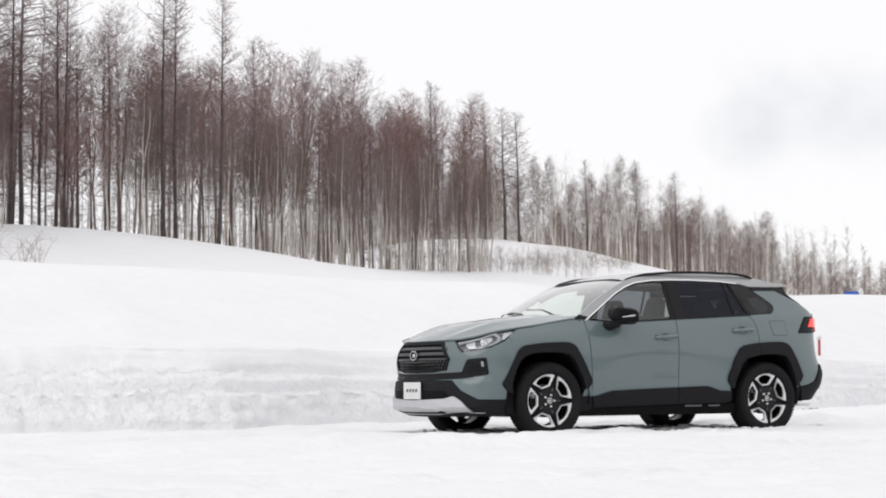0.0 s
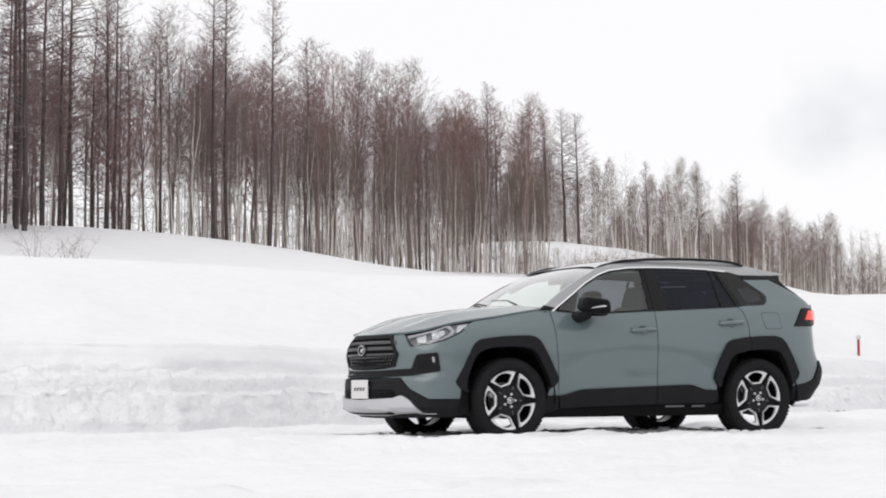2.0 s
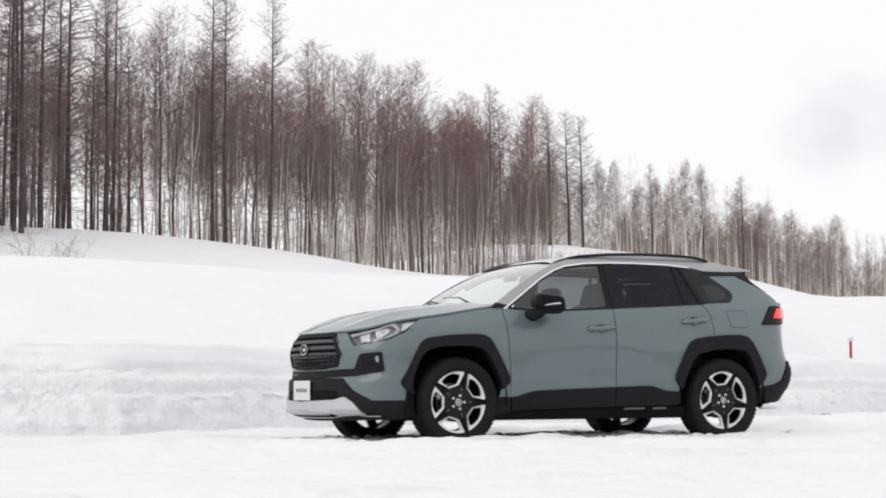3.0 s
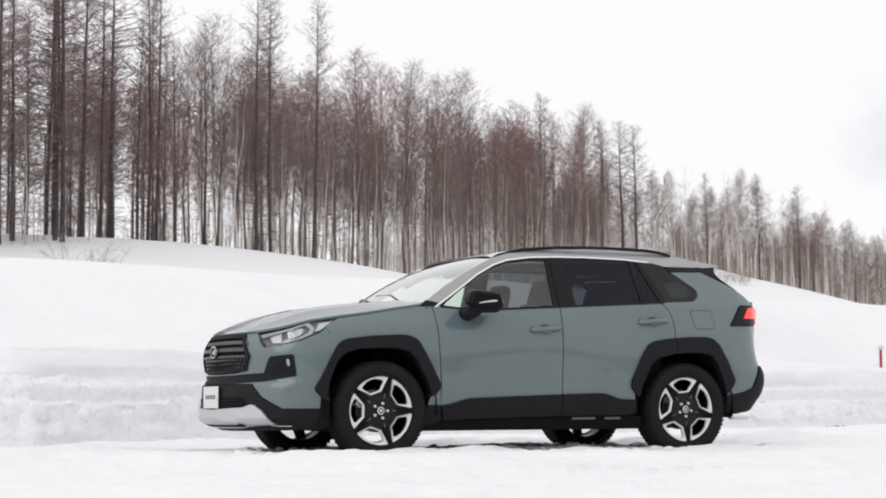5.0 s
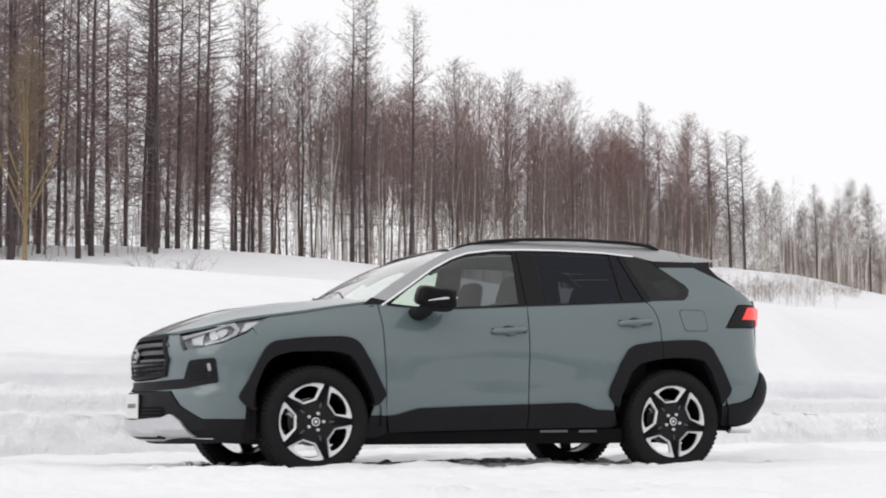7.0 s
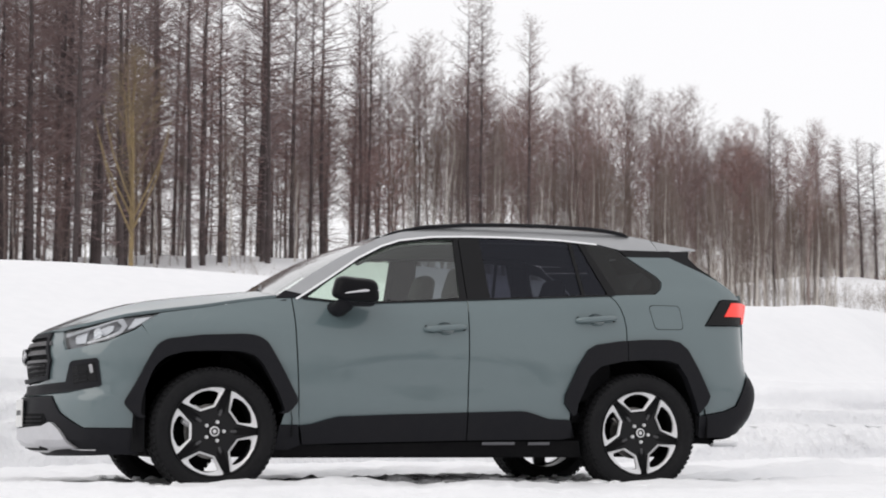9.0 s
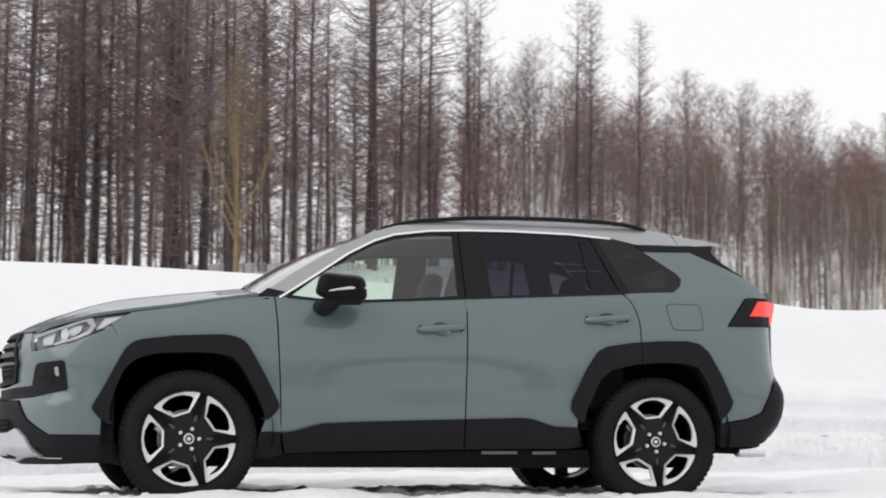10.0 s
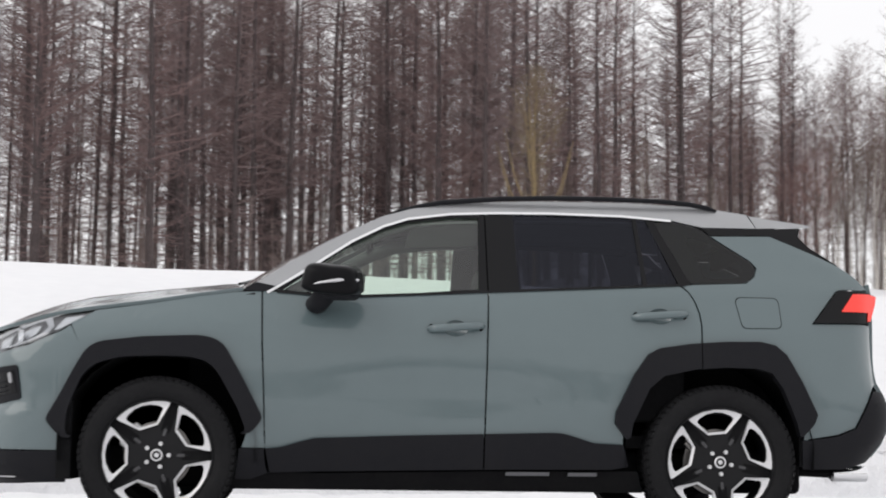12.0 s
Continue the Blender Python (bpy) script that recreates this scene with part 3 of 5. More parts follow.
def shrub(at, height, seed, label, spread=1.0, by_edge=False):
    """A bare many-stemmed bush standing in the snow."""
    rng = random.Random(seed)
    st = Sticks()
    x0, y0 = at
    z0 = float(ground_z(np.array(x0), np.array(y0)))
    for k in range(8 if by_edge else 34):
        w = rng.uniform(0, 2 * math.pi)
        lean = rng.uniform(0.1, 0.45 if by_edge else 0.8) * spread
        base = 0.03 if by_edge else 0.42
        a = Vector((rng.gauss(0, base) * height, rng.gauss(0, base) * height, -0.3))
        b = a + (Vector((math.cos(w) * lean * 0.4, math.sin(w) * lean * 0.4, 0.5)) + any_way(rng) * 0.12) * height * rng.uniform(0.4, 1)
        c = b + (Vector((math.cos(w) * lean * 0.7, math.sin(w) * lean * 0.7, 0.4)) + any_way(rng) * 0.2) * height * rng.uniform(0.4, 0.9)
        st.stick(a, b, 0.016 if by_edge else 0.012, 0.012 if by_edge else 0.008)
        st.stick(b, c, 0.012 if by_edge else 0.008, 0.004)
        for _ in range(8):
            f = rng.uniform(0.4, 1)
            p = a.lerp(b, f * 2) if f < 0.5 else b.lerp(c, f * 2 - 1)
            e = Vector((rng.uniform(-1, 1), rng.uniform(-1, 1), rng.uniform(-0.1, 1))).normalized() * height * rng.uniform(0.1, 0.32)
            st.stick(p, p + e, 0.006, 0.003)
    ob = tagged(new("bush", st.mesh("bush", SAPLING)), label, "bush", "bushes in the snow")
    ob.matrix_basis = pose(x0, y0, z0)


for k, (bx, by, bh) in enumerate(((16.05, 73.9, 3.7), (17.9, 75.5, 2.6), (19.8, 79.0, 2.2), (11.4, 75.0, 2.3), (108, 172, 3.2), (112, 175, 2.8), (118, 178, 2.6), (121, 181, 3.4), (124, 178, 3.0), (126.5, 182, 3.4), (130, 181, 2.4), (128, 178, 2.2), (133, 184, 2.6))):
    shrub((bx, by), bh, 40 + k, "small bare bush in deep snow" if by < 100 else "tall bare brush on the snow slope", 1.0, by < 100)


def willow():
    """The yellowish tree that stands in front of the larches."""
    rng = random.Random(23)
    t, c = alder_meshes(rng, 12.5, 0.13, 420, 0.0085, 0.35, 1.8)
    for k in range(7):
        w = rng.uniform(0, 2 * math.pi)
        q = Vector((0, 0, rng.uniform(2.5, 5.0)))
        e = q + Vector((math.cos(w) * 1.3, math.sin(w) * 1.3, 2.6))
        t.stick(q, e, 0.06, 0.035, 5)
        t.stick(e, e + Vector((math.cos(w) * 0.7, math.sin(w) * 0.7, 2.4)), 0.035, 0.012, 5)
    m = tree_model("willow_tree", t, c, YELLOW_BARK, YELLOW_TWIG, "bare yellowish willow in front of the larches", "trees of the wood")
    m.matrix_basis = pose(11.3, 80.2, float(ground_z(np.array(11.3), np.array(80.2))))


willow()


def marker_post():
    """Snow marker: red post with a white cap."""
    x, y = 18.25, 17.3
    z = float(ground_z(np.array(x), np.array(y)))
    top = tagged(new("snow_marker_post"), "red snow marker post with a white cap, in the bank", "marker post")
    top.matrix_basis = pose(x, y, z)
    st = Sticks()
    st.stick((0, 0, -0.4), (0, 0, 0.37), 0.030, 0.030, 12)
    new("post", st.mesh("post", MARKER_RED)).parent = top
    bm = bmesh.new()
    bmesh.ops.create_uvsphere(bm, u_segments=12, v_segments=8, radius=0.062, matrix=Matrix.Translation((0, 0, 0.41)) @ Matrix.Diagonal((1, 1, 0.9, 1)))
    me = bpy.data.meshes.new("cap")
    bm.to_mesh(me)
    bm.free()
    me.materials.append(MARKER_WHITE)
    new("cap", me).parent = top


marker_post()


def snow_clods():
    """Loose lumps of snow and dark grey slush round the wheels and under the car."""
    rng = random.Random(31)
    for name, mat, spots, label in (
        ("snow_clods", SNOW, [(rng.uniform(-2.4, 2.6), rng.gauss(-1.0, 0.35), rng.uniform(0.015, 0.045)) for _ in range(60)] + [(wx + rng.gauss(0, 0.25), sy * 0.82 + rng.gauss(-0.05, 0.12), rng.uniform(0.012, 0.034)) for wx in (-1.345, 1.345) for sy in (-1, 1) for _ in range(22)], "loose broken snow clods round the wheels"),
        ("grey_slush", SLUSH, [(rng.gauss(0.15, 0.32), rng.gauss(-0.62, 0.14), rng.uniform(0.025, 0.07)) for _ in range(46)] + [(rng.uniform(-0.9, 1.1), rng.gauss(-0.45, 0.2), rng.uniform(0.02, 0.05)) for _ in range(60)]
         + [(10.18 + rng.gauss(0, 0.12), 8.42 + rng.gauss(0, 0.05), rng.uniform(0.02, 0.05)) for _ in range(7)] + [(5.1 + rng.gauss(0, 0.15), 3.8 + rng.gauss(0, 0.06), rng.uniform(0.015, 0.03)) for _ in range(4)], "dark grey slush lumps under and behind the parked car"),
    ):
        verts, faces = [], []
        for x, y, r in spots:
            bm = bmesh.new()
            bmesh.ops.create_icosphere(bm, subdivisions=2, radius=1)
            base = len(verts)
            o = rng.uniform(0, 50)
            sx, sy, sz = rng.uniform(0.8, 1.8), rng.uniform(0.7, 1.3), rng.uniform(0.45, 0.8)
            for v in bm.verts:
                k = r * (1 + 0.4 * noise.noise(v.co * 1.7 + Vector((o, 0, 0))))
                verts.append((x + v.co.x * k * sx, y + v.co.y * k * sy, LOT + r * 0.15 + v.co.z * k * sz))
            faces += [tuple(base + v.index for v in f.verts) for f in bm.faces]
            bm.free()
        me = bpy.data.meshes.new(name)
        me.from_pydata(verts, [], faces)
        me.materials.append(mat)
        tagged(new(name, me), label, "snow", kind="stuff")


snow_clods()


def road_sign():
    """Unidentified blue board far across the snowfield; its posts are added to lift it into view."""
    x, y = 69.5, 71.85
    z = float(ground_z(np.array(x), np.array(y)))
    top = tagged(new("road_sign"), "small blue board on added posts far across the snow", "sign")
    top.matrix_basis = pose(x, y, z, 0, 0, -42)
    for side in (-0.3, 0.3):
        st = Sticks()
        st.stick((side, 0, -0.4), (side, 0, 2.85), 0.03, 0.03, 8)
        new("post", st.mesh("post", MARKER_WHITE)).parent = top
    for name, w, h, off, zz, mat in (("board", 0.86, 0.42, -0.05, 2.78, BOARD_BLUE), ("stripe", 0.44, 0.06, -0.068, 2.74, MARKER_WHITE)):
        bm = bmesh.new()
        bmesh.ops.create_cube(bm, size=1, matrix=Matrix.Translation((0, off, zz)) @ Matrix.Diagonal((w, 0.03 if name == "board" else 0.008, h, 1)))
        bmesh.ops.bevel(bm, geom=bm.edges[:], offset=0.003, segments=1, affect="EDGES")
        me = bpy.data.meshes.new(name)
        bm.to_mesh(me)
        bm.free()
        me.materials.append(mat)
        new(name, me).parent = top


road_sign()


# ---- car materials ----
def glass(name, tint, shine=0.045, gloss=0.02, power_of=4.5, gloss_tint=(1, 1, 1)):
    """Pane glass: clear or tinted, and glossier the more it is seen from the side."""
    m = bpy.data.materials.new(name)
    m.use_nodes = True
    n, l = m.node_tree.nodes, m.node_tree.links
    n.clear()
    out, mix, clear, mirror, slant, power, lift = (n.new("ShaderNode" + k) for k in ("OutputMaterial", "MixShader", "BsdfTransparent", "BsdfGlossy", "LayerWeight", "Math", "Math"))
    clear.inputs["Color"].default_value = (*tint, 1)
    mirror.inputs["Color"].default_value = (*gloss_tint, 1)
    mirror.inputs["Roughness"].default_value = gloss
    slant.inputs["Blend"].default_value = 0.5
    power.operation, lift.operation = "POWER", "MULTIPLY_ADD"
    power.inputs[1].default_value = power_of
    lift.inputs[1].default_value, lift.inputs[2].default_value = 1 - shine, shine
    l.new(slant.outputs["Facing"], power.inputs[0])
    l.new(power.outputs[0], lift.inputs[0])
    l.new(lift.outputs[0], mix.inputs[0])
    l.new(clear.outputs[0], mix.inputs[1])
    l.new(mirror.outputs[0], mix.inputs[2])
    l.new(mix.outputs[0], out.inputs["Surface"])
    return m


PAINT = material("grey_green_paint", (0.094, 0.130, 0.138), 0.42, coat=1.0, second=(0.100, 0.137, 0.145), vary=0.6, scale=1.2)
PAINT.node_tree.nodes["Principled BSDF"].inputs["Coat Roughness"].default_value = 0.05
ROOF = material("ash_grey_paint", (0.34, 0.345, 0.355), 0.35, 0.4, coat=0.8, second=(0.38, 0.385, 0.395), vary=0.4, scale=2)
PLASTIC = material("black_grained_plastic", (0.0095, 0.0098, 0.0125), 0.6, bump=0.12, bump_scale=160, second=(0.014, 0.0138, 0.0155), vary=0.5, scale=3, spec=0.17)
GLOSS = material("gloss_black", (0.007, 0.007, 0.008), 0.2, spec=0.22)
DARK = material("underbody_black", (0.005, 0.005, 0.006), 0.85, second=(0.010, 0.010, 0.010), vary=0.6, scale=5, spec=0.15)
RUBBER = material("tyre_rubber", (0.008, 0.008, 0.009), 0.7, bump=0.25, bump_scale=90, second=(0.016, 0.016, 0.017), vary=0.5, scale=6, spec=0.18)
SILVER = material("machined_aluminium", (0.70, 0.70, 0.71), 0.38, 0.35, second=(0.62, 0.62, 0.63), vary=0.4, scale=30)
SKID = material("silver_painted_skid_plate", (0.56, 0.56, 0.58), 0.35, 0.5, second=(0.48, 0.48, 0.50), vary=0.5, scale=8)
SATIN = material("satin_black", (0.006, 0.006, 0.007), 0.3, spec=0.1)
CHROME = material("chrome", (0.85, 0.85, 0.86), 0.08, 1.0)
BLACKRIM = material("black_wheel_paint", (0.008, 0.008, 0.0092), 0.35, spec=0.25, second=(0.011, 0.011, 0.012), vary=0.4, scale=20)
BEZEL = material("lamp_bezel_grey", (0.16, 0.16, 0.17), 0.3, 0.5, second=(0.10, 0.10, 0.11), vary=0.5, scale=12)
GRILLE = material("dark_grey_grille_bar", (0.062, 0.062, 0.066), 0.35, second=(0.05, 0.05, 0.053), vary=0.5, scale=8)
EMBLEM = material("satin_chrome", (0.55, 0.55, 0.57), 0.22, 0.9)
FOG = material("fog_lamp_lens", (0.34, 0.34, 0.35), 0.2, 0.3)
LENS = glass("lamp_lens", (0.90, 0.92, 0.93))
CLEAR = glass("clear_glass", (0.79, 0.88, 0.81), 0.075)
SCREEN = glass("windscreen_glass", (0.82, 0.88, 0.85), 0.16, power_of=2.6)
# the bluish cast of mirrored surroundings is put into the gloss colour
PRIVACY = glass("privacy_glass", (0.17, 0.176, 0.205), 0.028, gloss_tint=(0.80, 0.83, 1.0))
QUARTER_GLASS = glass("quarter_glass", (0.30, 0.32, 0.325), 0.034)
GUIDE = material("lamp_light_guide", (0.42, 0.42, 0.44), 0.3, 0.4)
LAMP = material("lamp_reflector", (0.62, 0.62, 0.64), 0.22, 0.6)
RED = material("tail_lamp_red", (0.72, 0.028, 0.018), 0.15, coat=0.7)
_b = RED.node_tree.nodes["Principled BSDF"]
_b.inputs["Emission Color"].default_value, _b.inputs["Emission Strength"].default_value = (1, 0.04, 0.02, 1), 0.35
WHITE = material("white_plate", (0.66, 0.66, 0.655), 0.45, second=(0.6, 0.6, 0.595), vary=0.5, scale=9)
INK = material("dark_plate_print", (0.10, 0.10, 0.105), 0.5)
CLOTH = material("dark_seat_cloth", (0.024, 0.0235, 0.024), 0.85, bump=0.3, bump_scale=120, second=(0.034, 0.033, 0.033), vary=0.5, scale=6)
LINING = material("cabin_lining", (0.20, 0.205, 0.20), 0.9, second=(0.15, 0.153, 0.15), vary=0.4, scale=4)
LINING_DARK = material("grey_pillar_lining", (0.10, 0.105, 0.10), 0.9, second=(0.08, 0.083, 0.08), vary=0.5, scale=5)
DISC = material("brake_disc_steel", (0.30, 0.29, 0.28), 0.35, 0.9, second=(0.2, 0.18, 0.17), vary=0.5, scale=12)


def part(name, bm, mat, parent, label="", smooth=None):
    """Links a bmesh as one mesh object under a thing or part."""
    me = bpy.data.meshes.new(name)
    if smooth is not None:
        for f in bm.faces:
            f.smooth = True
        for e in bm.edges:
            if len(e.link_faces) == 2 and e.calc_face_angle() > radians(smooth):
                e.smooth = False
    bm.to_mesh(me)
    bm.free()
    me.materials.append(mat)
    ob = new(name, me)
    ob.parent = parent
    return tagged(ob, label) if label else ob


# ---- the car's skin: nose to -x, its left flank to -y ----
def curve_of(pairs):
    xs, ys = zip(*pairs)
    return lambda v: np.interp(v, xs, ys)


HALF = curve_of([(-2.35, 0.55), (-2.2, 0.66), (-2.08, 0.79), (-2.0, 0.835), (-1.9, 0.872), (-1.75, 0.893), (-1.345, 0.908), (-0.8, 0.902), (0, 0.912),
                 (0.8, 0.908), (1.345, 0.908), (1.8, 0.892), (1.95, 0.872), (2.05, 0.842), (2.1, 0.812), (2.14, 0.77), (2.165, 0.715), (2.18, 0.66), (2.3, 0.3)])
TOP = curve_of([(-2.2, 0.938), (-2.05, 0.970), (-1.84, 1.024), (-1.655, 1.052), (-1.4, 1.086), (-1.2, 1.12), (-1.0, 1.15), (-0.85, 1.165), (-0.6, 1.145), (-0.4, 1.138),
                (-0.12, 1.152), (0.24, 1.172), (0.68, 1.194), (1.19, 1.225), (1.6, 1.238), (2.2, 1.245)])
BELT = curve_of([(-2.2, 0.52), (-2.05, 0.692), (-1.84, 0.762), (-1.66, 0.784), (-1.4, 0.793), (-1.2, 0.785), (-1.0, 0.775), (-0.83, 0.772), (-0.4, 0.808), (0, 0.828),
                 (0.7, 0.838), (1.2, 0.828), (1.6, 0.80), (2.0, 0.765), (2.2, 0.70)])
ROOFLINE = curve_of([(-1.0, 0.585), (-0.3, 0.63), (0.2, 0.65), (0.8, 0.655), (1.3, 0.645), (2.0, 0.60), (2.3, 0.56)])
TAIL_SHIFT = curve_of([(0.2, -0.10), (0.38, -0.03), (0.49, 0.06), (0.60, 0.082), (0.68, 0.075), (0.75, 0.02), (0.85, 0.0), (1.06, 0.0), (1.2, -0.005), (1.25, -0.01), (1.32, -0.055), (1.44, -0.285), (1.6, -0.6)])


def skin_table():
    xs, zs = np.arange(-2.36, 2.361, 0.01), np.arange(0.14, 1.741, 0.01)
    out = np.zeros((len(xs), len(zs)))
    for i, x in enumerate(xs):
        shift = np.where(x > 1.5, TAIL_SHIFT(zs), 0.0)
        w = HALF(x - np.minimum(shift, 0.12))
        t, b, r = TOP(x), BELT(x), ROOFLINE(x)
        w0 = HALF(x)
        drop = np.interp(zs, [0.14, 0.22, 0.30, 0.45, 0.60, 0.80, 0.92, 1.0], [0.14, 0.085, 0.05, 0.016, 0.0, 0.0, 0.010, 0.022])
        low = w - drop
        knee = min(1.0, t - 0.07)
        high = np.interp(zs, [knee, t - 0.02, t, t + 0.02, 1.56, 1.62, 1.68, 1.74], [w0 - 0.022, b + 0.022, b + 0.008, b - 0.006, r + 0.02, r - 0.012, r - 0.08, r - 0.2])
        mix = np.clip((zs - knee) / 0.02, 0, 1)
        out[i] = low * (1 - mix) + np.minimum(high, w + 0.02) * mix
        # hollowed door flanks between the wheel arches
        hollow = np.exp(-((zs - 0.65) / 0.13) ** 2) * float(step(np.array(0.80 - abs(x - 0.02)), 0.0, 0.8))
        out[i] -= 0.016 * hollow
    for axis, reach in ((0, 4), (0, 4), (0, 3), (1, 3), (1, 2), (1, 2)):
        pad = [(reach, reach) if a == axis else (0, 0) for a in (0, 1)]
        wide = np.pad(out, pad, mode="edge")
        out = sum(np.take(wide, np.arange(k, k + out.shape[axis]), axis) for k in range(2 * reach + 1)) / (2 * reach + 1)
    return out


SKIN = skin_table()


def skin(x, z):
    a, b = min(max((x + 2.36) * 100, 0), SKIN.shape[0] - 1.001), min(max((z - 0.14) * 100, 0), SKIN.shape[1] - 1.001)
    i, j = int(a), int(b)
    a, b = a - i, b - j
    return SKIN[i, j] * (1 - a) * (1 - b) + SKIN[i + 1, j] * a * (1 - b) + SKIN[i, j + 1] * (1 - a) * b + SKIN[i + 1, j + 1] * a * b


def flank(x, z, inset):
    return Vector((x, -(skin(x, z) - inset), z))


NOSE = [(-2.325, 0), (-2.322, 0.1), (-2.313, 0.2), (-2.29, 0.35), (-2.24, 0.5), (-2.20, 0.6), (-2.145, 0.7), (-2.08, 0.78), (-2.0, 0.835), (-1.9, 0.872), (-1.75, 0.893), (-1.55, 0.902)]
_run = np.r_[0, np.cumsum([math.dist(p, q) for p, q in zip(NOSE, NOSE[1:])])]
NOSE_IN = curve_of([(0.18, 0.22), (0.24, 0.09), (0.29, -0.01), (0.38, -0.012), (0.50, -0.012), (0.56, -0.008), (0.60, 0.02), (0.65, 0.02), (0.75, 0.004), (0.82, 0.006), (0.88, 0.028), (0.94, 0.068), (1.0, 0.10), (1.05, 0.125)])
SIDE_IN = curve_of([(0.18, 0.10), (0.24, 0.06), (0.38, 0.02), (0.56, 0.0), (0.80, 0.002), (0.88, 0.018), (0.94, 0.055), (1.0, 0.098), (1.05, 0.125)])


def nose_xy(u):
    """Plan of the nose at u metres round from the middle, smoothed."""
    s = [abs(abs(u) + k) for k in (-0.05, -0.025, 0, 0.025, 0.05)]
    x = sum(np.interp(v, _run, [p[0] for p in NOSE]) for v in s) / 5
    y = sum(np.interp(v, _run, [p[1] for p in NOSE]) for v in s) / 5
    if abs(u) < 0.05:
        y = abs(u)
    return float(x), float(y)


def nose(u, z, inset):
    (x0, y0), (x1, y1) = nose_xy(max(u - 0.01, 0)), nose_xy(u + 0.01)
    x, y = nose_xy(u)
    n = Vector((y1 - y0, -(x1 - x0))).normalized() if u > 0.03 else Vector((1, 0))
    f = min(max((u - 0.75) / 0.4, 0), 1)
    o = float(NOSE_IN(z)) * (1 - f) + float(SIDE_IN(z)) * f + inset
    p = Vector((x + abs(n[0]) * o, -(y - abs(n[1]) * o), z))
    g = min(max((u - 0.86) / 0.24, 0), 1)
    g = g * g * (3 - 2 * g)
    return p.lerp(flank(x, z, inset), g)


def rounded(pts, r, n=4):
    """The outline with its corners rounded."""
    out = []
    for i, p in enumerate(pts):
        p, a, b = Vector(p), Vector(pts[i - 1]), Vector(pts[(i + 1) % len(pts)])
        ra, rb = min(r, (a - p).length * 0.45), min(r, (b - p).length * 0.45)
        a, b = p + (a - p).normalized() * ra, p + (b - p).normalized() * rb
        for k in range(n + 1):
            q = k / n
            out.append(tuple(a * (1 - q) ** 2 + p * 2 * q * (1 - q) + b * q * q))
    return out


def sheet(outline, surface, proud=0.0, depth=0.02, cell=0.06, side=-1, mid=False):
    """A panel of a curved surface, cut to an outline, with turned-in edges. mid: it crosses the middle, mirrored."""
    bm = bmesh.new()
    pts = list(outline)
    if mid:
        pts = pts + [(-u, z) for u, z in reversed(pts) if u > 1e-6]
    bm.faces.new([bm.verts.new((u, z, 0)) for u, z in pts])
    bm.normal_update()
    bmesh.ops.triangulate(bm, faces=bm.faces[:], ngon_method="EAR_CLIP")
    for axis in (0, 1):
        lo, hi = min(v.co[axis] for v in bm.verts), max(v.co[axis] for v in bm.verts)
        for k in range(1, int((hi - lo) / cell) + 1):
            co, no = [0, 0, 0], [0, 0, 0]
            co[axis], no[axis] = lo + k * cell, 1
            if co[axis] < hi - 1e-4:
                bmesh.ops.bisect_plane(bm, geom=bm.verts[:] + bm.edges[:] + bm.faces[:], dist=1e-5, plane_co=co, plane_no=no)
    bmesh.ops.remove_doubles(bm, verts=bm.verts[:], dist=2e-4)
    flat = {v: (v.co.x, v.co.y, -proud) for v in bm.verts}
    if depth:
        rim = [e for e in bm.edges if len(e.link_faces) == 1]
        made = bmesh.ops.extrude_edge_only(bm, edges=rim)["geom"]
        for v in made:
            if isinstance(v, bmesh.types.BMVert):
                flat[v] = (v.co.x, v.co.y, depth - proud)
    for v, (u, z, inset) in flat.items():
        if mid:
            p = surface(abs(u), z, inset)
            p.y = p.y if u > 0 else -p.y
        else:
            p = surface(u, z, inset)
            p.y = p.y if side < 0 else -p.y
        v.co = p
    bmesh.ops.recalc_face_normals(bm, faces=bm.faces[:])
    # outward: away from the car's middle
    f = max(bm.faces, key=lambda g: g.calc_area())
    if f.normal.dot(f.calc_center_median() - Vector((0, 0, 0.7))) < 0:
        bmesh.ops.reverse_faces(bm, faces=bm.faces[:])
    return bm


def pierced(outline, hole):
    """The outline joined by a slit to an opening in it, so that one loop bounds both."""
    def area(p):
        return sum(a[0] * b[1] - b[0] * a[1] for a, b in zip(p, p[1:] + p[:1]))

    if area(outline) * area(hole) > 0:
        hole = hole[::-1]
    i, j = min(((i, j) for i in range(len(outline)) for j in range(len(hole))), key=lambda k: math.dist(outline[k[0]], hole[k[1]]))
    return outline[:i + 1] + hole[j:] + hole[:j + 1] + outline[i:]


def oval(x, z, rx, rz, n=16):
    return [(x + rx * math.cos(2 * math.pi * k / n), z + rz * math.sin(2 * math.pi * k / n)) for k in range(n)]


HANDLES = ((0.060, 0.990), (1.055, 1.066))


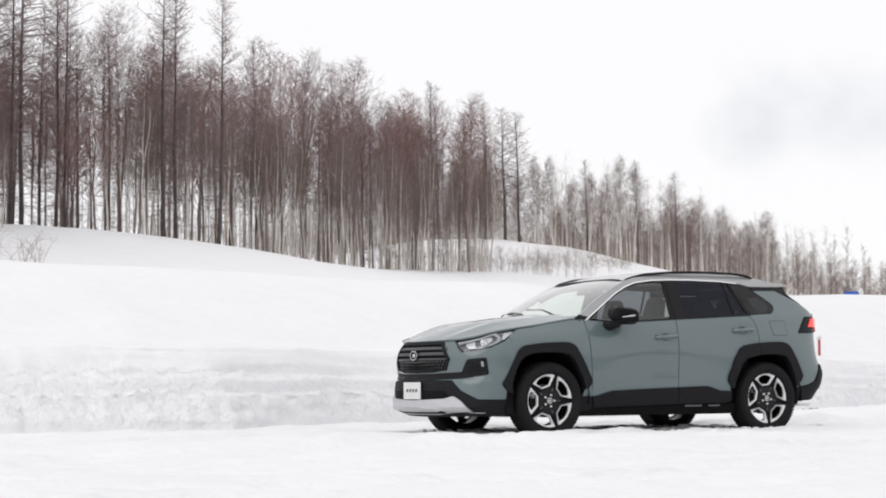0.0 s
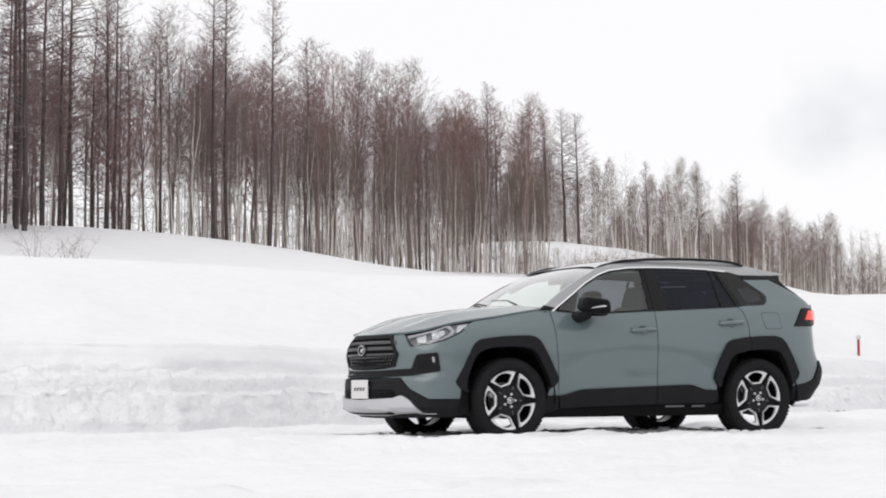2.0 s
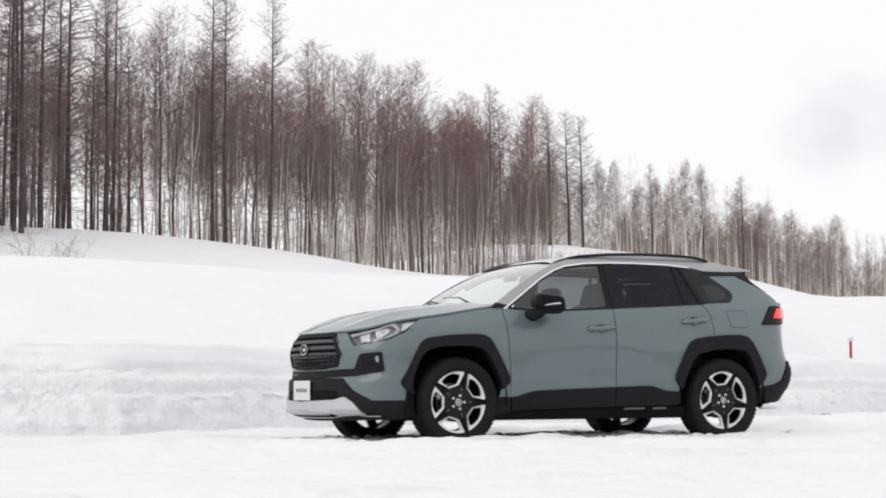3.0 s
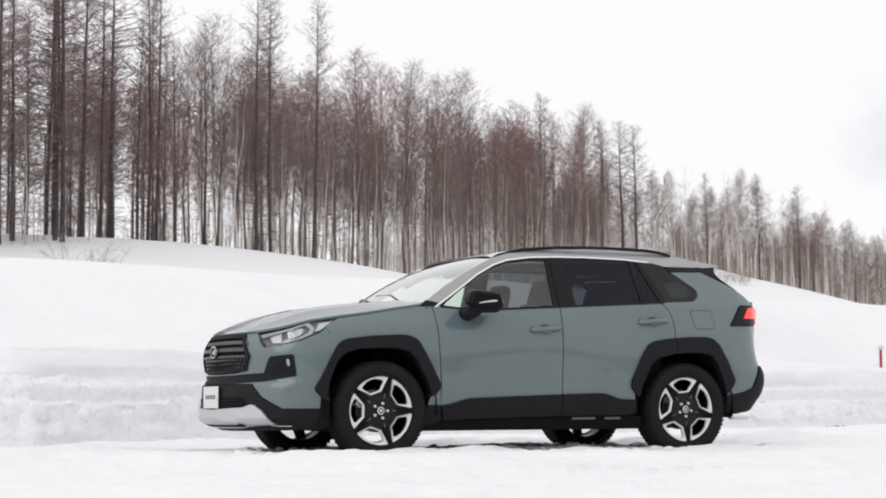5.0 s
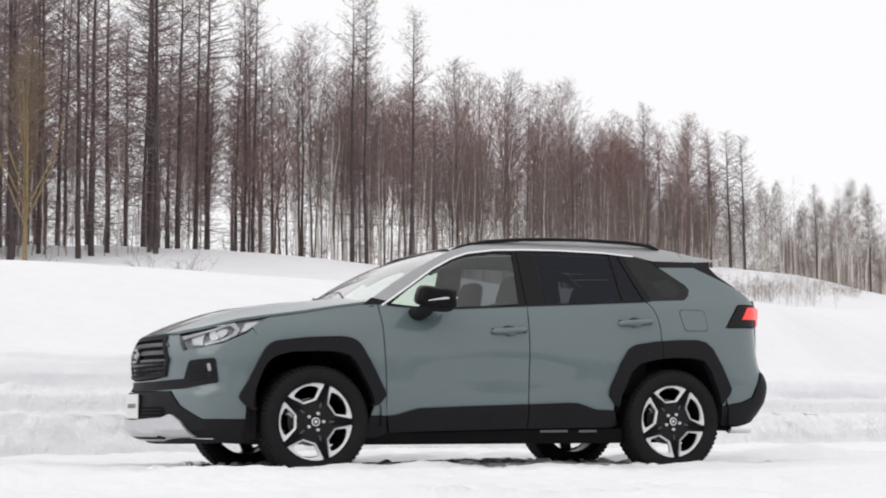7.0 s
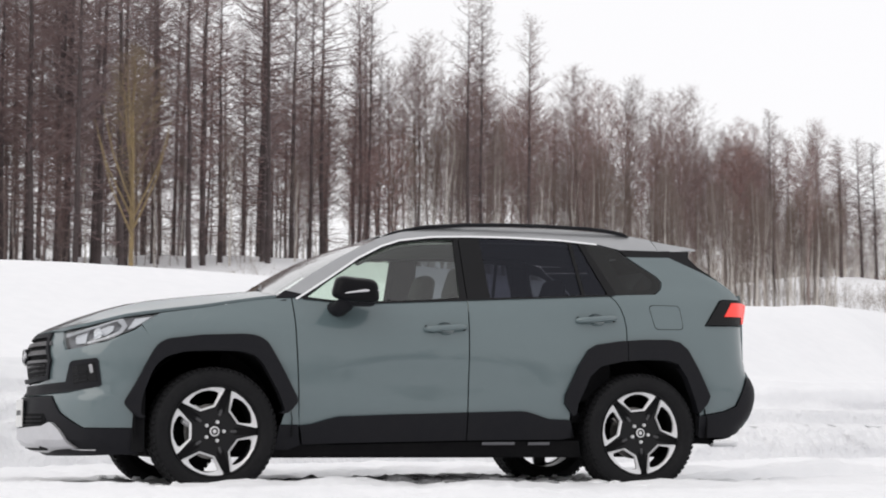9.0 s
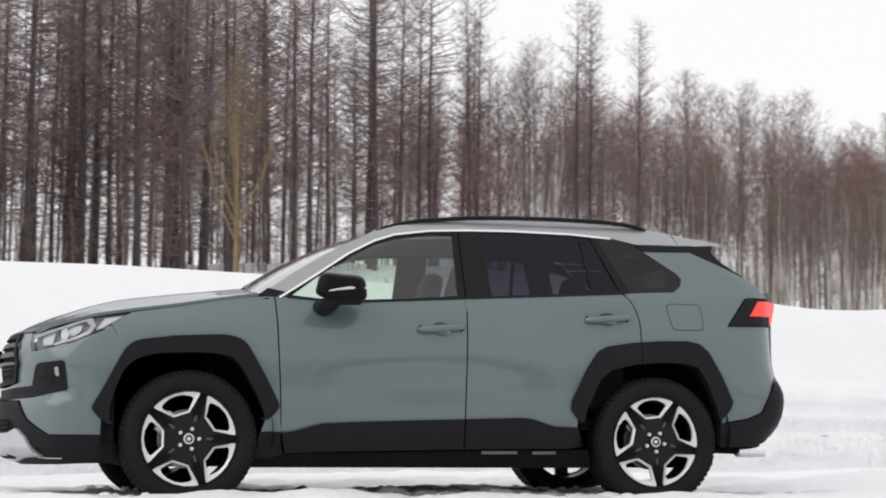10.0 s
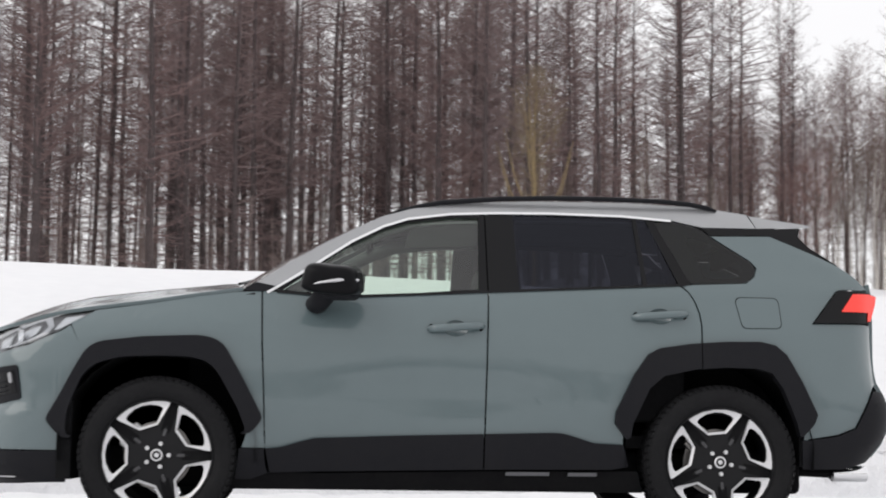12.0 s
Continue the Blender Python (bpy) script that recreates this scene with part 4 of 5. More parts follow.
def tube(points, radius, sides=8, flat=1.0):
    """A round or flattened bar along points."""
    bm = bmesh.new()
    rings = []
    for k, p in enumerate(points):
        p = Vector(p)
        d = (Vector(points[min(k + 1, len(points) - 1)]) - Vector(points[max(k - 1, 0)])).normalized()
        side = d.cross(Vector((0, 0, 1))).normalized()
        up = side.cross(d)
        r = radius[k] if isinstance(radius, (list, tuple)) else radius
        rings.append([bm.verts.new(p + side * r * math.cos(w) + up * r * flat * math.sin(w)) for w in (2 * math.pi * i / sides for i in range(sides))])
    for a, b in zip(rings, rings[1:]):
        for i in range(sides):
            bm.faces.new((a[i], a[(i + 1) % sides], b[(i + 1) % sides], b[i]))
    bm.faces.new(rings[0][::-1])
    bm.faces.new(rings[-1])
    bmesh.ops.recalc_face_normals(bm, faces=bm.faces[:])
    return bm


def revolve(profile, steps=48):
    """A ring about the y axis from (radius, y) pairs."""
    bm = bmesh.new()
    rings = [[bm.verts.new((r * math.cos(w), y, r * math.sin(w))) for r, y in profile] for w in (2 * math.pi * k / steps for k in range(steps))]
    for a, b in zip(rings, rings[1:] + rings[:1]):
        for k in range(len(profile) - 1):
            bm.faces.new((a[k], b[k], b[k + 1], a[k + 1]))
    bmesh.ops.recalc_face_normals(bm, faces=bm.faces[:])
    return bm


def block(w, d, h, bevel, at=(0, 0, 0), turn=(0, 0, 0), taper=1.0):
    bm = bmesh.new()
    bmesh.ops.create_cube(bm, size=1, matrix=Matrix.Diagonal((w, d, h, 1)))
    for v in bm.verts:
        if v.co.z > 0:
            v.co.x *= taper
            v.co.y *= taper
    if bevel:
        bmesh.ops.bevel(bm, geom=bm.edges[:], offset=bevel, segments=3, affect="EDGES", profile=0.5)
    bmesh.ops.transform(bm, matrix=pose(*at, *turn), verts=bm.verts[:])
    return bm


def grid_sheet(f, nu, nv, thick=0.0):
    """A sheet through f(u, v), u and v from 0 to 1."""
    bm = bmesh.new()
    rows = [[bm.verts.new(f(i / nu, j / nv)) for j in range(nv + 1)] for i in range(nu + 1)]
    for i in range(nu):
        for j in range(nv):
            bm.faces.new((rows[i][j], rows[i + 1][j], rows[i + 1][j + 1], rows[i][j + 1]))
    bmesh.ops.recalc_face_normals(bm, faces=bm.faces[:])
    if thick:
        bmesh.ops.solidify(bm, geom=bm.faces[:], thickness=thick)
    return bm


def strip_outline(line, width):
    """The outline of a band along a line, in the plane of the surface."""
    up, down = [], []
    for k, p in enumerate(line):
        a, b = Vector(line[max(k - 1, 0)]), Vector(line[min(k + 1, len(line) - 1)])
        n = Vector((-(b - a).y, (b - a).x)).normalized() * width / 2
        up.append(tuple(Vector(p) + n))
        down.append(tuple(Vector(p) - n))
    return up + down[::-1]


ARCH_FRONT_OUT = [(-1.792, 0.441), (-1.868, 0.520), (-1.862, 0.545), (-1.812, 0.630), (-1.738, 0.775), (-1.690, 0.860), (-1.635, 0.897), (-1.427, 0.924), (-1.171, 0.935), (-1.095, 0.925), (-1.041, 0.893), (-0.958, 0.751), (-0.857, 0.560), (-0.858, 0.535), (-0.912, 0.472)]
ARCH_FRONT_IN = [(-1.775, 0.452), (-1.770, 0.56), (-1.735, 0.66), (-1.700, 0.74), (-1.638, 0.796), (-1.520, 0.827), (-1.345, 0.834), (-1.202, 0.832), (-1.121, 0.812), (-1.071, 0.765), (-0.971, 0.591), (-0.927, 0.478)]
ARCH_REAR_OUT = [(0.885, 0.470), (0.828, 0.545), (0.832, 0.600), (0.921, 0.780), (0.990, 0.880), (1.047, 0.911), (1.193, 0.934), (1.376, 0.948), (1.542, 0.951), (1.616, 0.935), (1.672, 0.888), (1.746, 0.759), (1.822, 0.600), (1.805, 0.554), (1.750, 0.492)]
ARCH_REAR_IN = [(0.905, 0.480), (0.915, 0.545), (0.995, 0.714), (1.065, 0.776), (1.229, 0.812), (1.38, 0.822), (1.523, 0.820), (1.597, 0.798), (1.652, 0.723), (1.72, 0.56), (1.738, 0.498)]
CLAD_TOP = [(-0.90, 0.401), (-0.771, 0.411), (-0.673, 0.440), (-0.607, 0.457), (-0.206, 0.474), (0.204, 0.487), (0.534, 0.497), (0.580, 0.494), (0.622, 0.483), (0.729, 0.450), (0.87, 0.444)]
WINDOW_TOP = [(-0.80, 1.180), (-0.64, 1.284), (-0.438, 1.420), (-0.284, 1.500), (-0.163, 1.541), (0.046, 1.570), (0.276, 1.580), (0.545, 1.584), (0.908, 1.578), (1.149, 1.560)]


def build_wheel(at, side, spin, parent):
    """Winter tyre on a black five-spoke rim with machined window frames."""
    hub = new("wheel")
    hub.parent = parent
    hub.matrix_basis = pose(*at) @ Matrix.Diagonal((1, -side, 1, 1)) @ pose(0, 0, 0, 0, spin, 0)
    tyre = revolve([(0.262, -0.095), (0.275, -0.112), (0.300, -0.120), (0.330, -0.119), (0.350, -0.112), (0.360, -0.100), (0.366, -0.070), (0.367, 0.0), (0.366, 0.070), (0.360, 0.100), (0.345, 0.114), (0.300, 0.120), (0.262, 0.10)], 72)
    for k in range(64):
        for y, w, skew in ((-0.098, 0.034, 0.05), (-0.045, 0.040, -0.04), (0.012, 0.040, 0.04), (0.07, 0.05, -0.05)):
            lug = block(0.024, w, 0.012, 0, (0, 0, 0))
            bmesh.ops.transform(lug, matrix=pose(0, 0, 0, 0, 360 / 64 * (k + 0.5 * (y > -0.05)), 0) @ pose(0, y, 0.366 if abs(y) < 0.08 else 0.3605, 0 if abs(y) < 0.08 else 20, 0, skew * 300), verts=lug.verts[:])
            tmp = bpy.data.meshes.new("lug")
            lug.to_mesh(tmp)
            lug.free()
            tyre.from_mesh(tmp)
            bpy.data.meshes.remove(tmp)
    part("tyre", tyre, RUBBER, hub, "black winter tyre with blocky tread", 35)
    part("rim_barrel", revolve([(0.266, -0.096), (0.264, -0.105), (0.260, -0.105), (0.2560, -0.098), (0.253, -0.08), (0.232, 0.02), (0.240, 0.10), (0.262, 0.105)], 56), BLACKRIM, hub, smooth=40)
    # spoke star: a disc with five openings
    bm = bmesh.new()

    hole = [(0.146, -0.043), (0.196, -0.088), (0.206, -0.089), (0.219, -0.076), (0.236, -0.040), (0.2415, 0)]
    rim = [(0.1345, -0.044), (0.208, -0.124), (0.2185, -0.130), (0.232, -0.104), (0.2475, -0.058), (0.2540, 0)]

    def window(share):
        """The outline of an opening: 0 its edge, 1 the outer edge of its frame."""
        half = [(a + (c - a) * share, b + (d - b) * share) for (a, b), (c, d) in zip(hole, rim)]
        return half + [(r, -w) for r, w in reversed(half[:-1])]

    def ring_part(outer, inner, y_out, y_in, depth):
        b = bmesh.new()
        o = [b.verts.new((p[0], y_out, p[1])) for p in outer]
        i = [b.verts.new((p[0], y_in, p[1])) for p in inner]
        od = [b.verts.new((p[0], y_out + depth, p[1])) for p in outer]
        idd = [b.verts.new((p[0], y_in + depth, p[1])) for p in inner]
        n = len(outer)
        for k in range(n):
            j = (k + 1) % n
            b.faces.new((o[k], o[j], i[j], i[k]))
            b.faces.new((i[k], i[j], idd[j], idd[k]))
            b.faces.new((od[k], od[j], o[j], o[k]))
        bmesh.ops.recalc_face_normals(b, faces=b.faces[:])
        return b

    for k in range(5):
        w0 = radians(72 * k)
        # one fifth of the dark disc: from the hub out, round the opening
        inner = window(0.45)
        edge = 0.2545
        left = [(0.03 * math.cos(radians(-36)), 0.03 * math.sin(radians(-36))), (edge * math.cos(radians(-36)), edge * math.sin(radians(-36)))]
        arc = [(edge * math.cos(radians(a)), edge * math.sin(radians(a))) for a in (-30, -24, -18, -12, -6, 0, 6, 12, 18, 24, 30, 36)]
        loop_out = [(0.03, 0.0)] + left + arc + [(0.03 * math.cos(radians(36)), 0.03 * math.sin(radians(36)))]
        vo = [bm.verts.new((r * 1.0, 0, t)) for r, t in loop_out]
        vi = [bm.verts.new((r, 0, t)) for r, t in inner]
        edges = [bm.edges.new((a, b)) for a, b in zip(vo, vo[1:] + vo[:1])] + [bm.edges.new((a, b)) for a, b in zip(vi, vi[1:] + vi[:1])]
        bmesh.ops.triangle_fill(bm, edges=edges, use_beauty=True)
        fresh = set(vo + vi)
        for v in fresh:
            r = math.hypot(v.co.x, v.co.z)
            y = -0.078 - 0.006 * math.exp(-((r - 0.06) / 0.05) ** 2)
            x, z = v.co.x, v.co.z
            v.co = (x * math.cos(w0) - z * math.sin(w0), y, x * math.sin(w0) + z * math.cos(w0))
    bmesh.ops.remove_doubles(bm, verts=bm.verts[:], dist=1e-4)
    for g in bmesh.ops.extrude_face_region(bm, geom=bm.faces[:])["geom"]:
        if isinstance(g, bmesh.types.BMVert):
            g.co.y += 0.022
    bmesh.ops.recalc_face_normals(bm, faces=bm.faces[:])
    part("spokes", bm, BLACKRIM, hub, "gloss black five-spoke wheel face", 30)
    for k in range(5):
        b = ring_part(window(1.0), window(0.0), -0.094, -0.086, 0.02)
        bmesh.ops.transform(b, matrix=pose(0, 0, 0, 0, -72 * k, 0), verts=b.verts[:])
        part("window_frame", b, SILVER, hub, "machined silver frame of a wheel opening")
        # the spoke's recess isn't cut: its shade is painted as a dark plate
        channel = block(0.136, 0.003, 0.044, 0.0, (0.184, -0.0785, 0))
        bmesh.ops.transform(channel, matrix=pose(0, 0, 0, 0, -72 * k - 36, 0), verts=channel.verts[:])
        part("spoke_shade", channel, DARK, hub)
        slot = block(0.034, 0.005, 0.014, 0.002, (0.112, -0.0845, 0))
        bmesh.ops.transform(slot, matrix=pose(0, 0, 0, 0, -72 * k - 36, 0), verts=slot.verts[:])
        part("spoke_inset", slot, GRILLE, hub, "small dark grey inset on a spoke")
        nut = revolve([(0.0, -0.098), (0.009, -0.098), (0.011, -0.094), (0.011, -0.075)], 8)
        a = radians(72 * k + 36)
        bmesh.ops.transform(nut, matrix=pose(0.056 * math.cos(a), 0, 0.056 * math.sin(a)), verts=nut.verts[:])
        part("lug_nut", nut, SILVER, hub)
    part("centre_cap", revolve([(0.0, -0.097), (0.024, -0.097), (0.032, -0.093), (0.033, -0.075)], 24), BLACKRIM, hub, smooth=30)
    part("cap_ring", revolve([(0.021, -0.0985), (0.025, -0.0992), (0.029, -0.0962), (0.021, -0.0962)], 24), SILVER, hub)
    part("cap_emblem", revolve([(0.0, -0.0984), (0.009, -0.0984), (0.011, -0.0975), (0.011, -0.096)], 16), SILVER, hub)
    part("brake_disc", revolve([(0.06, 0.0), (0.16, 0.0), (0.16, 0.02), (0.06, 0.02)], 40), DISC, hub)
    cal = block(0.06, 0.07, 0.13, 0.012, (-0.15, -0.005, 0.0))
    part("brake_caliper", cal, SILVER if at[0] < 0 else DISC, hub)
    return hub


def build_seat(x, y, parent, rear=False):
    s = new("seat")
    s.parent = parent
    s.matrix_basis = pose(x, y, 0)
    wide = 1.30 if rear else 0.50
    part("cushion", block(0.52, wide, 0.16, 0.05, (0, 0, 0.62), (0, -8, 0)), CLOTH, s, smooth=40)
    part("backrest", block(0.19, wide * 0.97, 0.66, 0.06, (0.34, 0, 0.90), (0, 20, 0), 0.9), CLOTH, s, smooth=40)
    for off in ((-0.36, 0.36) if rear else (0.0,)):
        part("headrest", block(0.125, 0.28, 0.22, 0.045, (0.475, off, 1.30), (0, 14, 0), 0.85), CLOTH, s, smooth=40)
        part("headrest_post", tube([(0.43, off - 0.05, 1.1), (0.46, off - 0.05, 1.25)], 0.007), CHROME, s)
        part("headrest_post", tube([(0.43, off + 0.05, 1.1), (0.46, off + 0.05, 1.25)], 0.007), CHROME, s)
    return s


def build_car():
    car = tagged(new("suv"), "grey-green compact SUV with black cladding, parked on packed snow", "car")

    def both(name, outline, surface, mat, proud=0.0, depth=0.02, cell=0.06, label="", under=None):
        made = []
        for side in (-1, 1):
            made.append(part(name, sheet(outline, surface, proud, depth, cell, side), mat, under[len(made)] if under else car, label, 32))
        return made

    # flank panels
    fender = [(-1.768, 0.985), (-1.655, 1.050), (-1.4, 1.087), (-1.25, 1.113), (-1.17, 1.127), (-1.0, 1.151), (-0.874, 1.160), (-0.868, 0.914), (-0.855, 0.657), (-0.846, 0.465), (-0.84, 0.408), (-0.95, 0.408),
              (-0.90, 0.56), (-1.0, 0.74), (-1.08, 0.87), (-1.17, 0.90), (-1.43, 0.89), (-1.62, 0.87), (-1.695, 0.83)]
    both("front_fender", fender, flank, PAINT)
    front_door = [(-0.866, 1.162), (-0.72, 1.148), (-0.6, 1.140), (-0.4, 1.136), (-0.126, 1.151), (0.216, 1.170), (0.209, 0.935), (0.200, 0.47), (-0.206, 0.46), (-0.607, 0.44), (-0.673, 0.425), (-0.771, 0.398), (-0.838, 0.398), (-0.847, 0.657), (-0.860, 0.914)]
    doors = both("front_door", pierced(front_door, oval(*HANDLES[0], 0.060, 0.040)), flank, PAINT)
    rear_door = [(0.224, 1.170), (0.68, 1.192), (1.160, 1.219), (1.198, 1.186), (1.225, 1.144), (1.246, 1.085), (1.255, 1.025), (1.255, 0.96), (1.246, 0.90), (1.193, 0.89), (1.047, 0.87), (1.01, 0.84), (0.95, 0.75), (0.87, 0.6), (0.87, 0.43), (0.729, 0.436), (0.622, 0.465), (0.534, 0.48), (0.208, 0.47), (0.217, 0.935)]
    rear_doors = both("rear_door", pierced(rear_door, oval(*HANDLES[1], 0.060, 0.040)), flank, PAINT)
    quarter = [(1.170, 1.221), (1.206, 1.187), (1.233, 1.144), (1.254, 1.085), (1.263, 1.025), (1.263, 0.96), (1.254, 0.90), (1.376, 0.90), (1.542, 0.90), (1.60, 0.88), (1.65, 0.84), (1.72, 0.70), (1.77, 0.58), (1.76, 0.45), (1.781, 0.483), (1.932, 0.508), (2.02, 0.543), (2.120, 0.730),
               (2.150, 0.76), (2.150, 0.90), (2.142, 1.048), (2.096, 1.050), (1.812, 1.044), (1.950, 1.216), (1.986, 1.224), (2.085, 1.224), (2.128, 1.230), (2.060, 1.295), (1.991, 1.343), (1.86, 1.404), (1.65, 1.492), (1.345, 1.483),
               (1.533, 1.358), (1.561, 1.322), (1.544, 1.277), (1.497, 1.241), (1.25, 1.228)]
    quarters = both("rear_quarter_panel", quarter, flank, PAINT, cell=0.045)
    ash = [(-0.955, 1.165), (-0.737, 1.312), (-0.569, 1.412), (-0.40, 1.500), (-0.29, 1.552), (-0.13, 1.598), (0.08, 1.628), (0.45, 1.648), (0.95, 1.652), (1.328, 1.634), (1.546, 1.603), (1.584, 1.533), (1.307, 1.530), (1.22, 1.548)] + [(x, z + 0.004) for x, z in WINDOW_TOP[::-1]]
    both("roof_side_rail", ash, flank, ROOF, cell=0.05)
    both("pillar_base", [(-0.965, 1.163), (-0.905, 1.206), (-0.805, 1.186), (-0.835, 1.163), (-0.868, 1.158)], flank, PLASTIC, 0.005, 0.02, 0.04, "black plastic foot of the windscreen pillar")
    # lower cladding, split with the doors
    both("sill_end", [(-0.96, 0.405), (-0.846, 0.405), (-0.838, 0.33), (-0.826, 0.29), (-0.90, 0.26), (-0.98, 0.26)], flank, PLASTIC, 0.012)
    front_clad = [(-0.838, 0.405)] + CLAD_TOP[1:5] + [(0.197, 0.487), (0.197, 0.33), (0.2, 0.318), (-0.60, 0.300), (-0.815, 0.292)]
    both("door_cladding", front_clad, flank, PLASTIC, 0.016, under=doors)
    rear_clad = [(0.205, 0.487)] + CLAD_TOP[6:] + [(0.90, 0.34), (0.82, 0.325), (0.205, 0.318)]
    both("door_cladding", rear_clad, flank, PLASTIC, 0.016, under=rear_doors)
    both("rocker", [(-1.0, 0.298), (-0.6, 0.292), (0.2, 0.31), (0.95, 0.318), (0.98, 0.215), (-1.02, 0.213)], flank, DARK, -0.012, 0.05)
    # pale reflections along the sill, painted in as grey strips
    for a, b in ((0.31, 0.52), (0.61, 0.75)):
        both("sill_painted_reflection", [(a, 0.308), (b, 0.309), (b, 0.292), (a, 0.291)], flank, BEZEL, 0.004, 0.006)
    both("front_arch_trim", rounded(ARCH_FRONT_OUT, 0.03, 2) + rounded(ARCH_FRONT_IN, 0.03, 2)[::-1], flank, PLASTIC, 0.026, 0.075, 0.05)
    both("rear_arch_trim", [p for p in ARCH_REAR_OUT if p[0] < 1.25] + [(1.250, 0.939), (1.250, 0.813)] + [p for p in ARCH_REAR_IN if p[0] < 1.24][::-1], flank, PLASTIC, 0.026, 0.075, 0.05)
    both("rear_arch_trim", [(1.255, 0.939)] + [p for p in ARCH_REAR_OUT if p[0] > 1.26] + [p for p in ARCH_REAR_IN if p[0] > 1.26][::-1] + [(1.255, 0.813)], flank, PLASTIC, 0.026, 0.075, 0.05)
    # wheel housings
    for x in (-1.345, 1.345):
        for side in (-1, 1):
            bm = bmesh.new()
            arc = [radians(a) for a in range(-8, 189, 14)]
            rows = [[bm.verts.new((x + 0.463 * math.cos(a), side * y, 0.40 + 0.466 * math.sin(a))) for a in arc] for y in (0.900, 0.45)]
            for k in range(len(arc) - 1):
                bm.faces.new((rows[0][k], rows[0][k + 1], rows[1][k + 1], rows[1][k]))
            bm.faces.new(rows[1])
            bmesh.ops.recalc_face_normals(bm, faces=bm.faces[:])
            part("wheel_housing", bm, DARK, car, smooth=40)
    # splash guards ahead of the front wheels
    for side in (-1, 1):
        part("splash_guard", block(0.07, 0.41, 0.48, 0.005, (-1.780, side * 0.668, 0.49)), DARK, car)
        part("splash_guard", block(0.03, 0.42, 0.36, 0.005, (1.756, side * 0.655, 0.53)), DARK, car)
    # glazing: front door panes clear, the rest dark
    front_pane = [(-0.770, 1.168)] + [(x, z - 0.020) for x, z in WINDOW_TOP[1:6]] + [(0.182, 1.552), (0.170, 1.184), (-0.126, 1.162), (-0.4, 1.149), (-0.6, 1.150)]
    both("window_pane", front_pane, flank, CLEAR, -0.012, 0.0, 0.08, "clear front door glass", under=doors)
    outer = [(-0.812, 1.163)] + [(x, z - 0.002) for x, z in WINDOW_TOP[1:6]] + [(0.212, 1.572), (0.216, 1.172), (-0.126, 1.150), (-0.4, 1.138), (-0.6, 1.141)]
    for k in range(len(outer)):
        j = (k + 1) % len(outer)
        quad = [outer[k], outer[j], front_pane[j], front_pane[k]]
        for side, door in zip((-1, 1), doors):
            part("window_frame", sheet(quad, flank, 0.0, 0.02, 0.08, side), GLOSS, door)
    both("b_pillar", [(0.218, 1.574), (0.352, 1.575), (0.370, 1.180), (0.222, 1.172)], flank, GLOSS, 0.0, 0.02, 0.08, under=rear_doors)
    rear_pane = [(0.352, 1.576), (0.545, 1.578), (0.908, 1.572), (0.950, 1.568), (0.978, 1.212), (0.68, 1.197), (0.370, 1.182)]
    both("window_pane", rear_pane, flank, PRIVACY, -0.006, 0.0, 0.08, "dark privacy glass", under=rear_doors)
    both("window_bar", [(0.950, 1.572), (0.972, 1.570), (1.0, 1.214), (0.978, 1.212)], flank, GLOSS, 0.003, 0.01, under=rear_doors)
    both("window_pane", [(0.972, 1.570), (1.015, 1.566), (1.158, 1.222), (1.0, 1.214)], flank, PRIVACY, -0.006, 0.0, 0.08, "dark privacy glass", under=rear_doors)
    both("window_bar", [(1.015, 1.570), (1.055, 1.564), (1.215, 1.228), (1.158, 1.222)], flank, GLOSS, 0.002, 0.02, under=rear_doors)
    qpane = [(1.055, 1.562), (1.149, 1.556), (1.22, 1.543), (1.300, 1.522), (1.343, 1.480), (1.530, 1.356), (1.556, 1.321), (1.540, 1.280), (1.495, 1.245), (1.215, 1.230)]
    both("quarter_pane", rounded(qpane, 0.02, 2), flank, QUARTER_GLASS, -0.004, 0.0, 0.08, "dark rear quarter glass", under=quarters)
    clear_part = [(1.215, 1.478), (1.300, 1.462), (1.400, 1.408), (1.478, 1.355), (1.496, 1.325), (1.484, 1.292), (1.455, 1.272), (1.300, 1.262)]
    both("printed_border", pierced(rounded(qpane, 0.02, 2), rounded(clear_part, 0.03, 3)), flank, SATIN, -0.016, 0.0, 0.06, "black border of the quarter glass", under=quarters)

    def fin(x, z, inset):
        return Vector((x, -(skin(min(x, 1.58), z) - 0.10 * max(0, x - 1.58) - inset), z))

    both("quarter_trim", [(1.300, 1.528), (1.60, 1.530), (1.815, 1.543), (1.800, 1.495), (1.849, 1.440), (1.985, 1.350), (1.86, 1.408), (1.648, 1.496), (1.345, 1.487)], fin, GLOSS, 0.0, 0.02, under=quarters)
    chrome = [(-0.845, 1.153)] + WINDOW_TOP
    both("window_chrome", strip_outline(chrome, 0.012), flank, CHROME, 0.008, 0.012, 0.1, "bright trim over the side windows")
    both("belt_trim", strip_outline([(-0.80, 1.159), (-0.6, 1.145), (-0.4, 1.141), (-0.126, 1.155), (0.24, 1.175), (0.68, 1.198), (1.19, 1.227)], 0.012), flank, GLOSS, 0.006, 0.01, 0.1)
    # tail
    def corner(x, z, inset):
        return Vector((x, -(skin(min(x, 2.09), z) - 0.8 * max(0, x - 2.09) - inset), z))

    tail = both("tail_lamp", [(1.821, 1.050), (1.950, 1.203), (1.968, 1.215), (2.083, 1.218), (2.140, 1.211), (2.180, 1.199), (2.168, 1.154), (2.132, 1.064), (2.096, 1.056)], corner, GLOSS, 0.014, 0.03, 0.04, "tail lamp, smoked black with a red lens")
